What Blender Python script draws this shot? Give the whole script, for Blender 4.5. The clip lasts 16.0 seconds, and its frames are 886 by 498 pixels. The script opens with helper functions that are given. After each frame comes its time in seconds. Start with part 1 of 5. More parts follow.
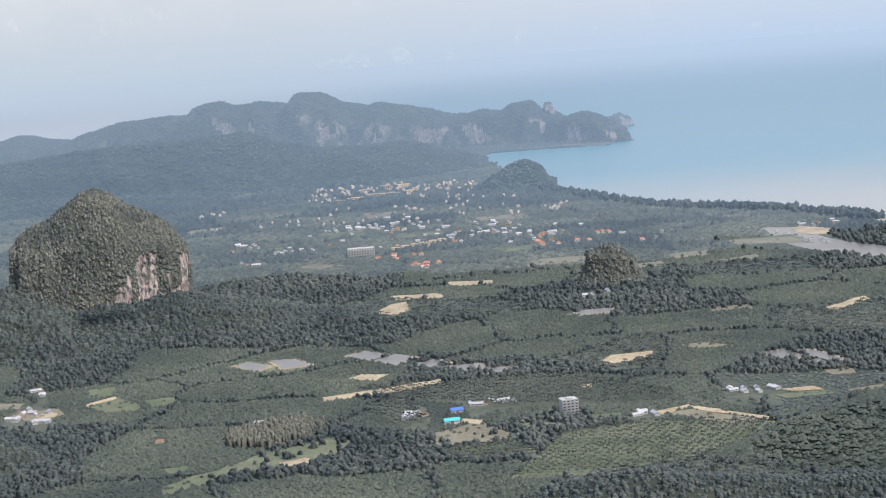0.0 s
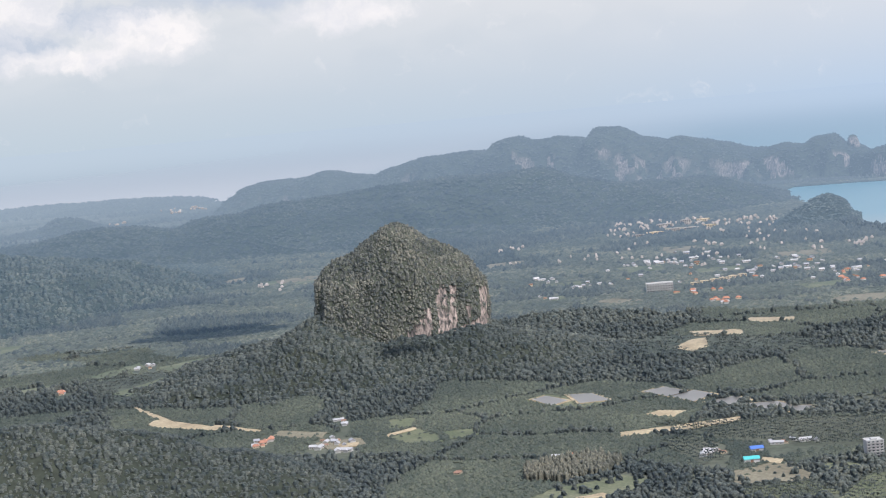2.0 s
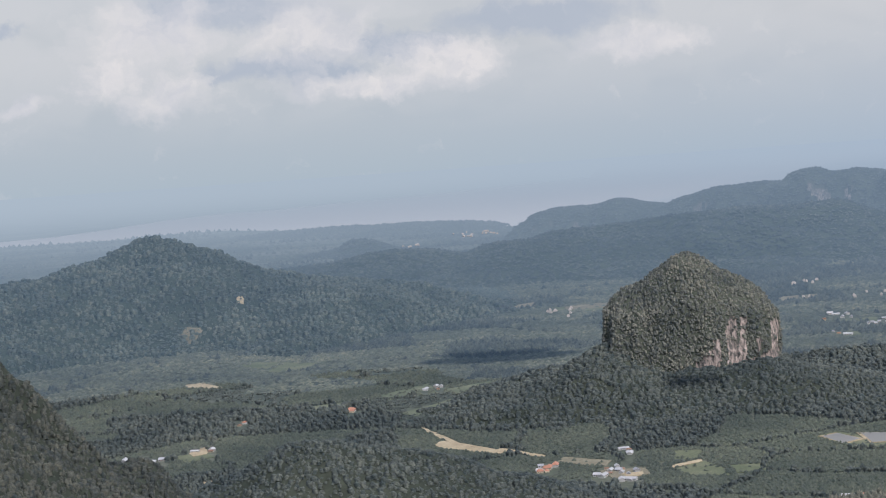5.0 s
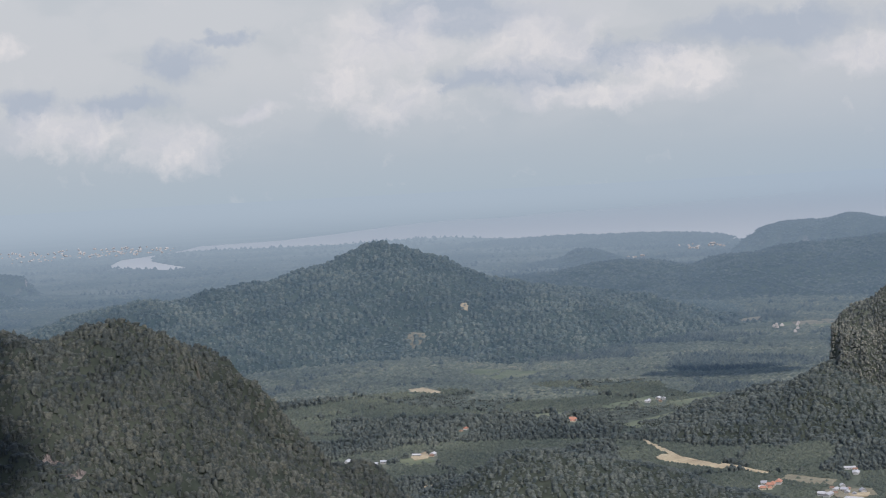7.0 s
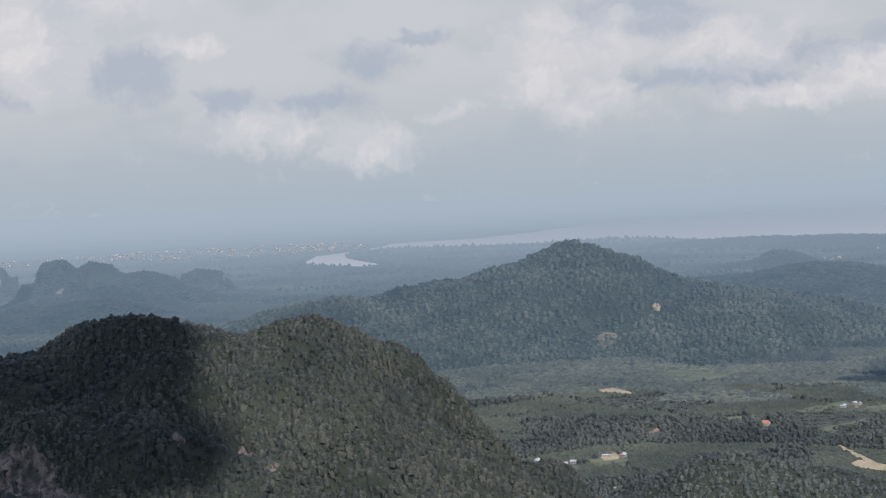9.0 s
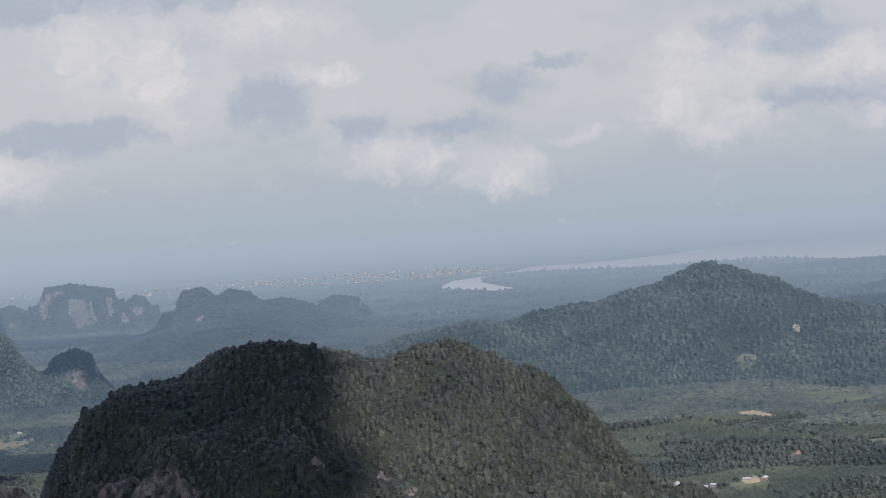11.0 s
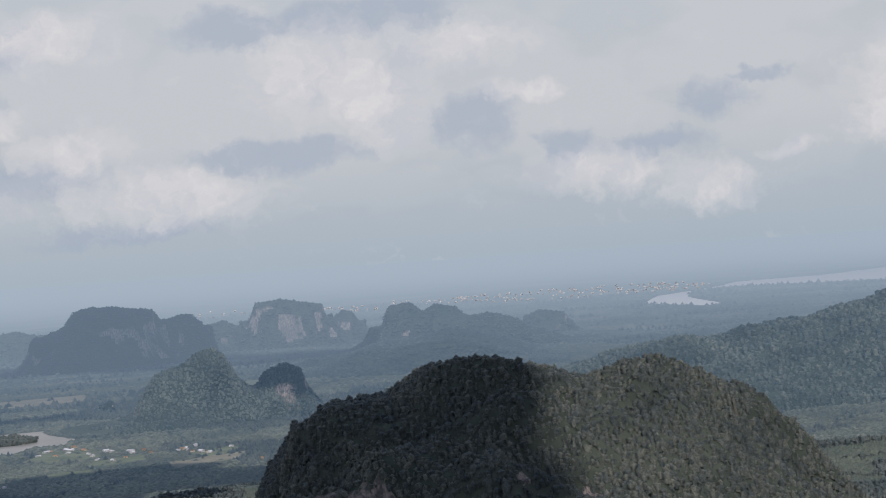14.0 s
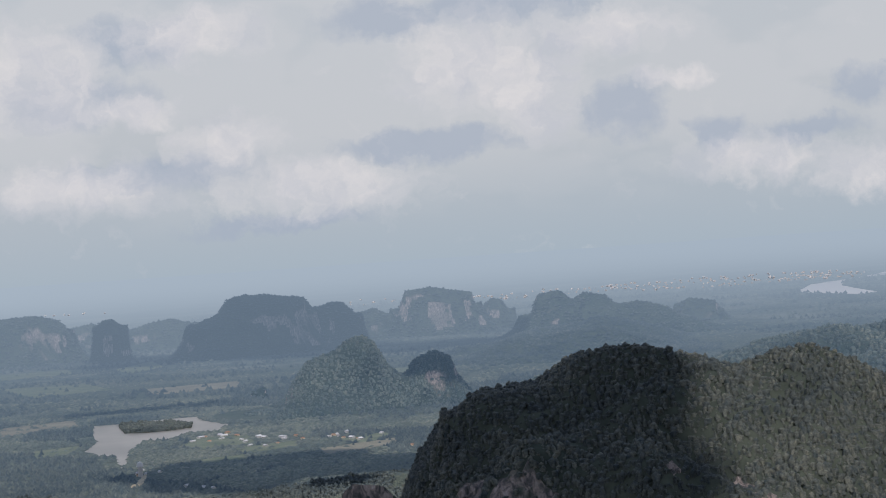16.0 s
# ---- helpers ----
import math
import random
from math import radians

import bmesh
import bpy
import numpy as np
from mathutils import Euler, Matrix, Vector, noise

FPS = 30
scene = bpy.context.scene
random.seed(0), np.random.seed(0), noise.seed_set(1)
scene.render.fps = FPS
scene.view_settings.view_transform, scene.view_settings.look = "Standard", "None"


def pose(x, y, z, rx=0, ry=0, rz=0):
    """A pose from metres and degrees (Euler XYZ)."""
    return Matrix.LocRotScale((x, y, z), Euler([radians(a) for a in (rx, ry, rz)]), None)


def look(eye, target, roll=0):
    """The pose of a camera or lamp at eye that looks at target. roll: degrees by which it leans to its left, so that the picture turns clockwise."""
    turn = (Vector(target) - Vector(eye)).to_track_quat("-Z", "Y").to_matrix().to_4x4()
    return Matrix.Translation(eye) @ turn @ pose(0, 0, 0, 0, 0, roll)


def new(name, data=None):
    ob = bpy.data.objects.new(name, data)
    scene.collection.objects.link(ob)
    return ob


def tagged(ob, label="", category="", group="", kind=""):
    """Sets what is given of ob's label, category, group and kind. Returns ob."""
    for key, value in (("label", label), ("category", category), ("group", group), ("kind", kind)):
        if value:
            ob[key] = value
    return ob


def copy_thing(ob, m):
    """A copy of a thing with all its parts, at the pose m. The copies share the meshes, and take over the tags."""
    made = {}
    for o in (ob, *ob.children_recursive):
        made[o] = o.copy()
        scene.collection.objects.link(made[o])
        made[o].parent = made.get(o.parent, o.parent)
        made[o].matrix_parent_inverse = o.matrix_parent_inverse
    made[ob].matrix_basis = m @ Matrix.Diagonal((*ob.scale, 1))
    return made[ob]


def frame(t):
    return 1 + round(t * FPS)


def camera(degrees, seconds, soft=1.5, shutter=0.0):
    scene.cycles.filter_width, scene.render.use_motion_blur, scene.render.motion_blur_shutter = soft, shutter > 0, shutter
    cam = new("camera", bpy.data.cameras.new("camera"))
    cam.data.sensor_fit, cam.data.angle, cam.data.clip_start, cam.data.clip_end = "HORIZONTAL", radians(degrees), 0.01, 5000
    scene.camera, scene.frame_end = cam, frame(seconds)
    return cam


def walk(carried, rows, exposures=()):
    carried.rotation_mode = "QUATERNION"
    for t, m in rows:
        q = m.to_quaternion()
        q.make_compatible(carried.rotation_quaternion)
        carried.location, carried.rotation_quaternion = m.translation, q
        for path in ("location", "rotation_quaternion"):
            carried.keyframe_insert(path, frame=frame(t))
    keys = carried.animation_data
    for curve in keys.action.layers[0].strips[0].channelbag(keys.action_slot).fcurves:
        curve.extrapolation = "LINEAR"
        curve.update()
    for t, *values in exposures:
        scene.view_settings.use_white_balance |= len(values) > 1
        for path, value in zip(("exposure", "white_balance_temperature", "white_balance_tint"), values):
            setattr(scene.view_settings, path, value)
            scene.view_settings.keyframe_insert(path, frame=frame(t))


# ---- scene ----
# A wide view from a mountain top. One unit stands for ten metres of the land, because the camera's reach ends at 5000 units
# and the land has to run on for tens of kilometres.
EYE = 50.0
cam = camera(27.81, 16.0, soft=1.1)
ROWS = [  # seconds, turn to the left, pitch, roll
    (0.0, 0.501, -6.538, -4.324),
    (0.5, 2.55, -6.198, -4.623),
    (1.0, 5.722, -5.246, -5.274),
    (1.5, 8.117, -4.795, -5.012),
    (2.0, 9.953, -4.685, -4.887),
    (2.5, 11.752, -4.709, -5.092),
    (3.0, 13.451, -4.473, -4.834),
    (5.5, 21.009, -2.835, -3.535),
    (6.0, 23.218, -2.765, -3.072),
    (6.5, 25.05, -2.708, -3.14),
    (7.0, 26.297, -2.397, -3.077),
    (7.5, 27.786, -2.199, -2.999),
    (8.0, 29.094, -2.188, -2.696),
    (8.5, 30.613, -2.22, -2.974),
    (9.0, 32.439, -2.128, -2.678),
    (9.5, 33.826, -1.818, -3.237),
    (12.0, 38.453, -0.749, -3.404),
    (12.5, 39.498, -0.503, -3.61),
    (13.0, 40.838, -0.375, -3.644),
    (13.5, 42.106, -0.319, -3.728),
    (14.0, 43.232, -0.229, -3.893),
    (14.5, 44.023, -0.304, -3.799),
    (15.0, 45.035, -0.298, -3.658),
    (15.5, 46.487, -0.229, -3.739),
    (16.0, 48.023, -0.286, -3.926),
]
walk(cam, [(t, pose(0, 0, EYE, 90 + p, 0, a) @ pose(0, 0, 0, 0, 0, r)) for t, a, p, r in ROWS],
     [(0.0, 0.41, 6000, 16), (1.0, 0.41, 6000, 16), (3.0, 0.32, 5980, 16), (5.5, 0.0, 5930, 16), (9.0, -0.04, 5930, 16), (12.0, -0.08, 5930, 16), (16.0, -0.08, 5930, 16)])

# ---- light ----
SUN_DIR = Vector((0.48, -0.36, 0.80)).normalized()
world = bpy.data.worlds.new("sky")
scene.world = world
world.use_nodes = True
wn, wl = world.node_tree.nodes, world.node_tree.links
wn.clear()


def node(nodes, kind, **values):
    n = nodes.new(kind)
    for key, value in values.items():
        if key in n.inputs:
            n.inputs[key].default_value = value
    return n


def maths(nodes, links, op, a, b=None, c=None, clamp=False):
    n = nodes.new("ShaderNodeMath")
    n.operation, n.use_clamp = op, clamp
    for i, v in enumerate((a, b, c)):
        if v is None:
            continue
        if isinstance(v, (int, float)):
            n.inputs[i].default_value = v
        else:
            links.new(v, n.inputs[i])
    return n.outputs[0]


def ramp(nodes, links, fac, stops, mode="LINEAR"):
    n = nodes.new("ShaderNodeValToRGB")
    n.color_ramp.interpolation = mode
    while len(n.color_ramp.elements) < len(stops):
        n.color_ramp.elements.new(0.5)
    for e, (p, c) in zip(n.color_ramp.elements, stops):
        e.position = p
        e.color = (*c, 1) if len(c) == 3 else c
    links.new(fac, n.inputs[0])
    return n.outputs[0]


def mix(nodes, links, fac, a, b, blend="MIX"):
    n = nodes.new("ShaderNodeMix")
    n.data_type, n.blend_type = "RGBA", blend
    for sock, v in ((n.inputs[0], fac), (n.inputs[6], a), (n.inputs[7], b)):
        if isinstance(v, (int, float)):
            sock.default_value = v
        elif isinstance(v, (tuple, list)):
            sock.default_value = (*v, 1)
        else:
            links.new(v, sock)
    return n.outputs[2]


def noise_tex(nodes, links, vector, scale, detail=4.0, rough=0.55, distortion=0.0):
    n = nodes.new("ShaderNodeTexNoise")
    n.inputs["Scale"].default_value, n.inputs["Detail"].default_value = scale, detail
    n.inputs["Roughness"].default_value, n.inputs["Distortion"].default_value = rough, distortion
    if vector is not None:
        links.new(vector, n.inputs["Vector"])
    return n.outputs["Fac"]


sky = wn.new("ShaderNodeTexSky")
sky.sky_type, sky.sun_disc = "NISHITA", False
sky.sun_elevation, sky.sun_rotation = math.asin(SUN_DIR.z), math.atan2(SUN_DIR.x, SUN_DIR.y)
sky.air_density, sky.dust_density = 1.4, 4.0
gen = wn.new("ShaderNodeTexCoord").outputs["Generated"]
sep = wn.new("ShaderNodeSeparateXYZ")
wl.new(gen, sep.inputs[0])
turn = maths(wn, wl, "ARCTAN2", maths(wn, wl, "MULTIPLY", sep.outputs[0], -1), sep.outputs[1])
rise = sep.outputs[2]
side = maths(wn, wl, "MULTIPLY", sep.outputs[0], -1)


def sky_place(right, up):
    c = wn.new("ShaderNodeCombineXYZ")
    wl.new(maths(wn, wl, "ADD", turn, right), c.inputs[0])
    wl.new(maths(wn, wl, "MULTIPLY", maths(wn, wl, "ADD", rise, up), 1.7), c.inputs[1])
    return c.outputs[0]


def heaps(place):
    """Cumulus: broad banks broken up into round billows with frayed edges."""
    fray = wn.new("ShaderNodeTexNoise")
    fray.inputs["Scale"].default_value, fray.inputs["Detail"].default_value = 22.0, 5.0
    wl.new(place, fray.inputs["Vector"])
    off = wn.new("ShaderNodeVectorMath")
    off.operation = "MULTIPLY_ADD"
    off.inputs[1].default_value, off.inputs[2].default_value = (0.05,) * 3, (-0.025,) * 3
    wl.new(fray.outputs["Color"], off.inputs[0])
    moved = wn.new("ShaderNodeVectorMath")
    wl.new(place, moved.inputs[0])
    wl.new(off.outputs[0], moved.inputs[1])
    cell = wn.new("ShaderNodeTexVoronoi")
    cell.voronoi_dimensions, cell.feature = "2D", "SMOOTH_F1"
    for key, value in (("Scale", 15.0), ("Detail", 2.0), ("Roughness", 0.5), ("Smoothness", 0.18)):
        cell.inputs[key].default_value = value
    wl.new(moved.outputs[0], cell.inputs["Vector"])
    big = noise_tex(wn, wl, moved.outputs[0], 6.0, 3.0, 0.5)
    return maths(wn, wl, "SUBTRACT", maths(wn, wl, "MULTIPLY", big, 0.85), maths(wn, wl, "MULTIPLY_ADD", cell.outputs["Distance"], 0.22, -0.17))


here = heaps(sky_place(0.0, 0.0))
# banks of cumulus that stand in the view: turn, rise, half width, half height; the lit heaps and the shaded ones
LIT_HEAPS = [(0.813, 0.098, 0.050, 0.030), (0.780, 0.083, 0.024, 0.034), (0.954, 0.063, 0.034, 0.016), (1.006, 0.081, 0.030, 0.010),
             (0.903, 0.033, 0.060, 0.018), (1.059, 0.103, 0.050, 0.030), (0.706, 0.081, 0.026, 0.006), (0.745, 0.108, 0.050, 0.016),
             (0.972, 0.123, 0.040, 0.018), (1.033, 0.040, 0.060, 0.018), (0.662, 0.034, 0.050, 0.014), (0.602, 0.024, 0.034, 0.014),
             (0.557, 0.040, 0.022, 0.006), (0.479, 0.041, 0.030, 0.015), (0.484, 0.076, 0.046, 0.018), (0.403, 0.072, 0.040, 0.022),
             (0.328, 0.051, 0.036, 0.016), (0.510, 0.055, 0.020, 0.015), (0.215, 0.053, 0.046, 0.010), (0.370, 0.040, 0.060, 0.010)]
DARK_HEAPS = [(0.732, 0.068, 0.028, 0.016), (0.683, 0.048, 0.020, 0.014), (0.631, 0.048, 0.034, 0.008), (0.600, 0.071, 0.022, 0.014),
              (1.000, 0.047, 0.070, 0.012), (0.845, 0.054, 0.060, 0.010), (0.926, 0.016, 0.060, 0.006), (0.792, 0.129, 0.060, 0.014),
              (0.997, 0.120, 0.036, 0.016), (0.856, 0.125, 0.050, 0.012), (1.030, 0.089, 0.040, 0.018), (0.573, 0.083, 0.018, 0.005),
              (0.450, 0.088, 0.050, 0.014), (0.350, 0.062, 0.050, 0.010), (0.416, 0.051, 0.050, 0.010), (0.270, 0.072, 0.060, 0.014)]
spot = wn.new("ShaderNodeCombineXYZ")
wl.new(turn, spot.inputs[0])
wl.new(rise, spot.inputs[1])
fray = wn.new("ShaderNodeTexNoise")
fray.inputs["Scale"].default_value, fray.inputs["Detail"].default_value, fray.inputs["Roughness"].default_value = 34.0, 7.0, 0.62
wl.new(spot.outputs[0], fray.inputs["Vector"])
pull = wn.new("ShaderNodeVectorMath")
pull.operation = "MULTIPLY_ADD"
pull.inputs[1].default_value, pull.inputs[2].default_value = (0.06, 0.034, 0.0), (-0.03, -0.017, 0.0)
wl.new(fray.outputs["Color"], pull.inputs[0])
frayed = wn.new("ShaderNodeVectorMath")
wl.new(spot.outputs[0], frayed.inputs[0])
wl.new(pull.outputs[0], frayed.inputs[1])


def bank(heap_list):
    total = None
    for t0, r0, a, b in heap_list:
        v = wn.new("ShaderNodeVectorMath")
        v.operation = "MULTIPLY_ADD"
        v.inputs[1].default_value, v.inputs[2].default_value = (1 / a, 1 / b, 0), (-t0 / a, -r0 / b, 0)
        wl.new(frayed.outputs[0], v.inputs[0])
        length = wn.new("ShaderNodeVectorMath")
        length.operation = "LENGTH"
        wl.new(v.outputs[0], length.inputs[0])
        m = wn.new("ShaderNodeMapRange")
        m.interpolation_type = "SMOOTHSTEP"
        m.inputs["From Min"].default_value, m.inputs["From Max"].default_value = 1.5, 0.2
        wl.new(length.outputs["Value"], m.inputs["Value"])
        total = m.outputs[0] if total is None else maths(wn, wl, "MAXIMUM", total, m.outputs[0])
    return total


billow = noise_tex(wn, wl, frayed.outputs[0], 55.0, 6.0, 0.6)
lit_bank = ramp(wn, wl, maths(wn, wl, "ADD", bank(LIT_HEAPS), maths(wn, wl, "MULTIPLY_ADD", billow, 1.5, -0.75)), [(0.15, (0, 0, 0)), (1.05, (1, 1, 1))])
dark_bank = ramp(wn, wl, maths(wn, wl, "ADD", bank(DARK_HEAPS), maths(wn, wl, "MULTIPLY_ADD", billow, -0.5, 0.25)), [(0.25, (0, 0, 0)), (0.85, (1, 1, 1))])
lift = ramp(wn, wl, maths(wn, wl, "MULTIPLY_ADD", rise, 4.0, 0.1), [(0.14, (0, 0, 0)), (0.34, (1, 1, 1))])
east = ramp(wn, wl, maths(wn, wl, "MULTIPLY_ADD", turn, 0.8, 0.1), [(0.05, (0.25,) * 3), (0.4, (1, 1, 1))])
amount = maths(wn, wl, "MULTIPLY", lift, east)
puff = ramp(wn, wl, here, [(0.33, (0, 0, 0)), (0.46, (1, 1, 1))], "EASE")
low_sky = ramp(wn, wl, maths(wn, wl, "MULTIPLY_ADD", side, 1.0, 0.25), [(0.1, (0.375, 0.462, 0.535)), (0.35, (0.382, 0.447, 0.478)), (0.6, (0.394, 0.455, 0.465))])
high_sky = ramp(wn, wl, maths(wn, wl, "MULTIPLY_ADD", side, 1.0, 0.25), [(0.1, (0.61, 0.605, 0.565)), (0.5, (0.557, 0.568, 0.54)), (0.9, (0.545, 0.562, 0.535))])
height = ramp(wn, wl, maths(wn, wl, "MULTIPLY_ADD", rise, 4.0, 0.1), [(0.06, (0, 0, 0)), (0.15, (0.35,) * 3), (0.36, (1, 1, 1))])
nishita = mix(wn, wl, 1.0, sky.outputs[0], (0.1, 0.1, 0.1), "MULTIPLY")
clear = mix(wn, wl, 0.1, high_sky, nishita)
haze = mix(wn, wl, height, low_sky, clear)
seen = mix(wn, wl, maths(wn, wl, "MULTIPLY", maths(wn, wl, "MULTIPLY", puff, amount), 0.5), haze, (0.61, 0.605, 0.56))
seen = mix(wn, wl, maths(wn, wl, "MULTIPLY", dark_bank, 0.70), seen, (0.385, 0.430, 0.468))
glow = ramp(wn, wl, noise_tex(wn, wl, frayed.outputs[0], 28.0, 5.0, 0.6), [(0.36, (0.56, 0.56, 0.55)), (0.62, (0.775, 0.725, 0.645))])
seen = mix(wn, wl, maths(wn, wl, "MULTIPLY", lit_bank, 0.72), seen, glow)
zenith = ramp(wn, wl, rise, [(0.2, (0, 0, 0)), (0.6, (1, 1, 1))])
seen = mix(wn, wl, maths(wn, wl, "MULTIPLY", zenith, 0.8), seen, (0.34, 0.46, 0.70))
back = wn.new("ShaderNodeBackground")
back.inputs[1].default_value = 1.06
wl.new(seen, back.inputs[0])
wl.new(back.outputs[0], wn.new("ShaderNodeOutputWorld").inputs[0])

sun_data = bpy.data.lights.new("sun", "SUN")
sun_data.energy, sun_data.angle, sun_data.color = 4.0, radians(0.53), (1.0, 0.93, 0.82)
sun = new("sun", sun_data)
sun.matrix_world = look((0, 0, 400), Vector((0, 0, 400)) - SUN_DIR)

# ---- plan: crests as x, y, height; fields and shores as x, y ----
HEADLAND = [(-250.3, 926.8, 16), (-231.7, 923, 16.6), (-220.6, 920.7, 19.4), (-193.4, 913.9, 14.8), (-180.8, 910.8, 18.9), (-165.3, 906.7, 22.5), (-139.5, 899, 24.3), (-129.2, 895.6, 23.7), (-124.4, 894.2, 27.6), (-114, 891.7, 29.7), (-104.2, 890.4, 27.1), (-92.7, 888.9, 28.2), (-78.6, 886.8, 26.4), (-74, 886.1, 31.1), (-62.6, 884.2, 30.8), (-51.8, 882.1, 25.4), (-39.4, 879.6, 22.6), (-33.7, 878.4, 24.1), (-14.5, 874.1, 20.1), (1.7, 870, 15.7)]
HEADLAND_TOWERS = [(1.6, 860, 15.3), (7.1, 858.7, 15.8), (18, 855.9, 17.7), (24.6, 854.2, 16), (30.2, 852.7, 19.4), (38.2, 850.4, 20.2), (43.1, 848.9, 15)]
HEADLAND_TIP = [(50.3, 838.5, 12.5), (54.1, 835.8, 12.3), (63, 829.5, 14.5), (71.9, 822.8, 11), (73, 821.8, 6.3)]
PILLAR = [(46.1, 843.7, 19.3), (47.9, 843.6, 19.1)]
SEA_STACK = [(87.4, 946, 6), (90.2, 945.7, 7.3), (92.7, 945.5, 5)]
COAST_HILL = [(-184.5, 696, 15.8), (-176.8, 700.8, 15.8), (-156.9, 712.5, 17.4), (-140.4, 721.5, 18.5), (-123.3, 729.2, 19.6), (-106.9, 727, 18.9), (-85.7, 723.6, 20.3), (-72, 721, 16.2), (-54, 719.8, 12.1), (-36.4, 731.8, 11.1), (-18.1, 743.4, 10.9), (-1.9, 753.2, 6.3), (9.6, 759.9, 0.2)]
COAST_HILL_WEST = [(-312.1, 693, 5), (-294.2, 686.8, 6.7), (-276.6, 680.2, 8.3), (-256.3, 672.1, 12.1), (-239.4, 664.6, 11.9), (-220.2, 669, 9), (-210.4, 675.9, 12.9), (-202.7, 681.2, 13), (-192.8, 687.8, 13.6), (-182.7, 694.2, 14.6), (-176.6, 698, 14.3)]
ISLAND_HILL = [(15, 604.8, 5.4), (20, 604.7, 8.3), (24.8, 604.5, 9.5), (29.5, 604.3, 7.2), (32.4, 604.1, 2.8)]
PEAK_HILL = [(-318.3, 411.2, 13), (-312.4, 423.6, 16.2), (-308.6, 431, 17.5), (-304.4, 439.2, 15.8), (-302.6, 442.5, 16.9), (-298.8, 449.1, 19.3), (-293.1, 458.9, 18.2), (-289, 465.5, 19.8), (-284.8, 472, 21), (-280.5, 478.5, 23), (-276, 485, 24.7), (-272.3, 489.5, 27.3), (-269.3, 491.6, 29.2), (-264.9, 494.7, 29.5), (-259.1, 498.8, 27.3), (-250.3, 504.6, 24), (-244.5, 508.4, 20), (-238.5, 512.2, 16.5)]
PEAK_SPUR = [(-238.5, 512.2, 16.5), (-234.1, 519.5, 14.4), (-227.1, 530.3, 12.5), (-217.2, 544.7, 10.2), (-202.4, 546.6, 7), (-185.2, 540.6, 3.1), (-168.5, 534.1, -1.3)]
ROCK_HILL = [(-115.5, 90.5, 1.1), (-113.4, 94.6, 18), (-112, 96.6, 27.5), (-111.3, 97.9, 30.8), (-110.9, 98.8, 33.4), (-111.2, 99.8, 35.1), (-109.7, 101.8, 36.8), (-108.2, 103.6, 36.9), (-106.6, 106, 37.4), (-105.4, 107.8, 39.1), (-104.1, 109.9, 40), (-102.7, 111.9, 40.3), (-101.3, 113.9, 40), (-99.9, 115.9, 39.4), (-98.8, 117.4, 38.9), (-97.3, 119.3, 38), (-96.1, 120.9, 38.3), (-94.6, 122.8, 38.9)]
ROCK_HILL_EAST = [(-94.7, 122.7, 39), (-92.4, 123.7, 39.4), (-90.1, 124.6, 38.7), (-88.3, 125.3, 37.8), (-86.9, 125.8, 36.7), (-85.9, 126.1, 35.4), (-85.6, 126.2, 33), (-83.8, 126.8, 31), (-81.1, 127.7, 28.3), (-78.8, 128.3, 26.1), (-76.6, 129, 24.2), (-75, 129.9, 22.6), (-68.6, 133.4, 15.3), (-60.6, 137.2, 2.7)]
KNOLL = [(-106, 209.7, 7.7), (-101.5, 212.7, 11.1), (-97.5, 215.2, 12.9), (-93.6, 217.6, 12.9), (-88.4, 220.6, 11.6), (-82.5, 223.9, 10.3), (-77.8, 226.3, 8.7), (-73.1, 228.6, 6)]
PLANTATION_HILL = [(22.2, 203.8, -1.3), (26.3, 204.1, 0.3), (32.3, 204.5, 1.1), (37.1, 204.7, 3.6), (42.5, 204.8, 5.1), (48.3, 204.8, 5.6), (56.9, 204.5, 5.7), (69.5, 203.4, 2.9)]
WOOD_HILL = [(4.7, 171.9, 4.1), (7.6, 171.8, 5.9), (12.1, 171.6, 7), (17, 171.2, 7.2), (22.4, 170.5, 6.6), (30.4, 169.3, 5.9), (40.8, 167.1, 6)]
LONE_TOWER = [(26.9, 357, 5.8), (29.8, 356.8, 7), (32.6, 356.5, 6.3), (33.8, 356.4, 4.2)]
RANGE_A = [(-858.4, 429.8, 23.6), (-850.7, 445, 23.7), (-848, 450.1, 24.5), (-839.7, 465.3, 25.5), (-834.1, 475.2, 22.3), (-831.7, 479.4, 17.1)]
RANGE_B = [(-908.1, 527.1, 14.4), (-902, 537.4, 16.1), (-899.7, 541.4, 13.8)]
RANGE_C = [(-798, 477.6, 19), (-796.4, 480.2, 21.4), (-794, 484.1, 21.9), (-791.8, 487.8, 18.4)]
RANGE_D = [(-866.7, 537.7, 11.6), (-860.5, 547.7, 14.8), (-853.9, 557.9, 16.8), (-847, 568.3, 13.6)]
RANGE_E = [(-746.6, 502.5, 17.2), (-740.2, 512, 21.2), (-737.5, 515.8, 27.9), (-732.6, 522.8, 29.6), (-726, 531.9, 29.3), (-714.2, 547.6, 26.5), (-711.7, 550.9, 21.1)]
RANGE_F = [(-715, 554.8, 20.3), (-711.3, 559.5, 23), (-706.9, 565, 22.8), (-703.1, 569.9, 16.9)]
RANGE_G = [(-744.7, 605.9, 14.5), (-739.6, 612.1, 16.7), (-735, 617.5, 13.4)]
RANGE_H = [(-730.6, 622.7, 15.4), (-728.5, 625.3, 24.6), (-719.4, 635.6, 25.7), (-711.4, 644.6, 23.4), (-704.1, 652.6, 21.7), (-703.2, 653.6, 15.6)]
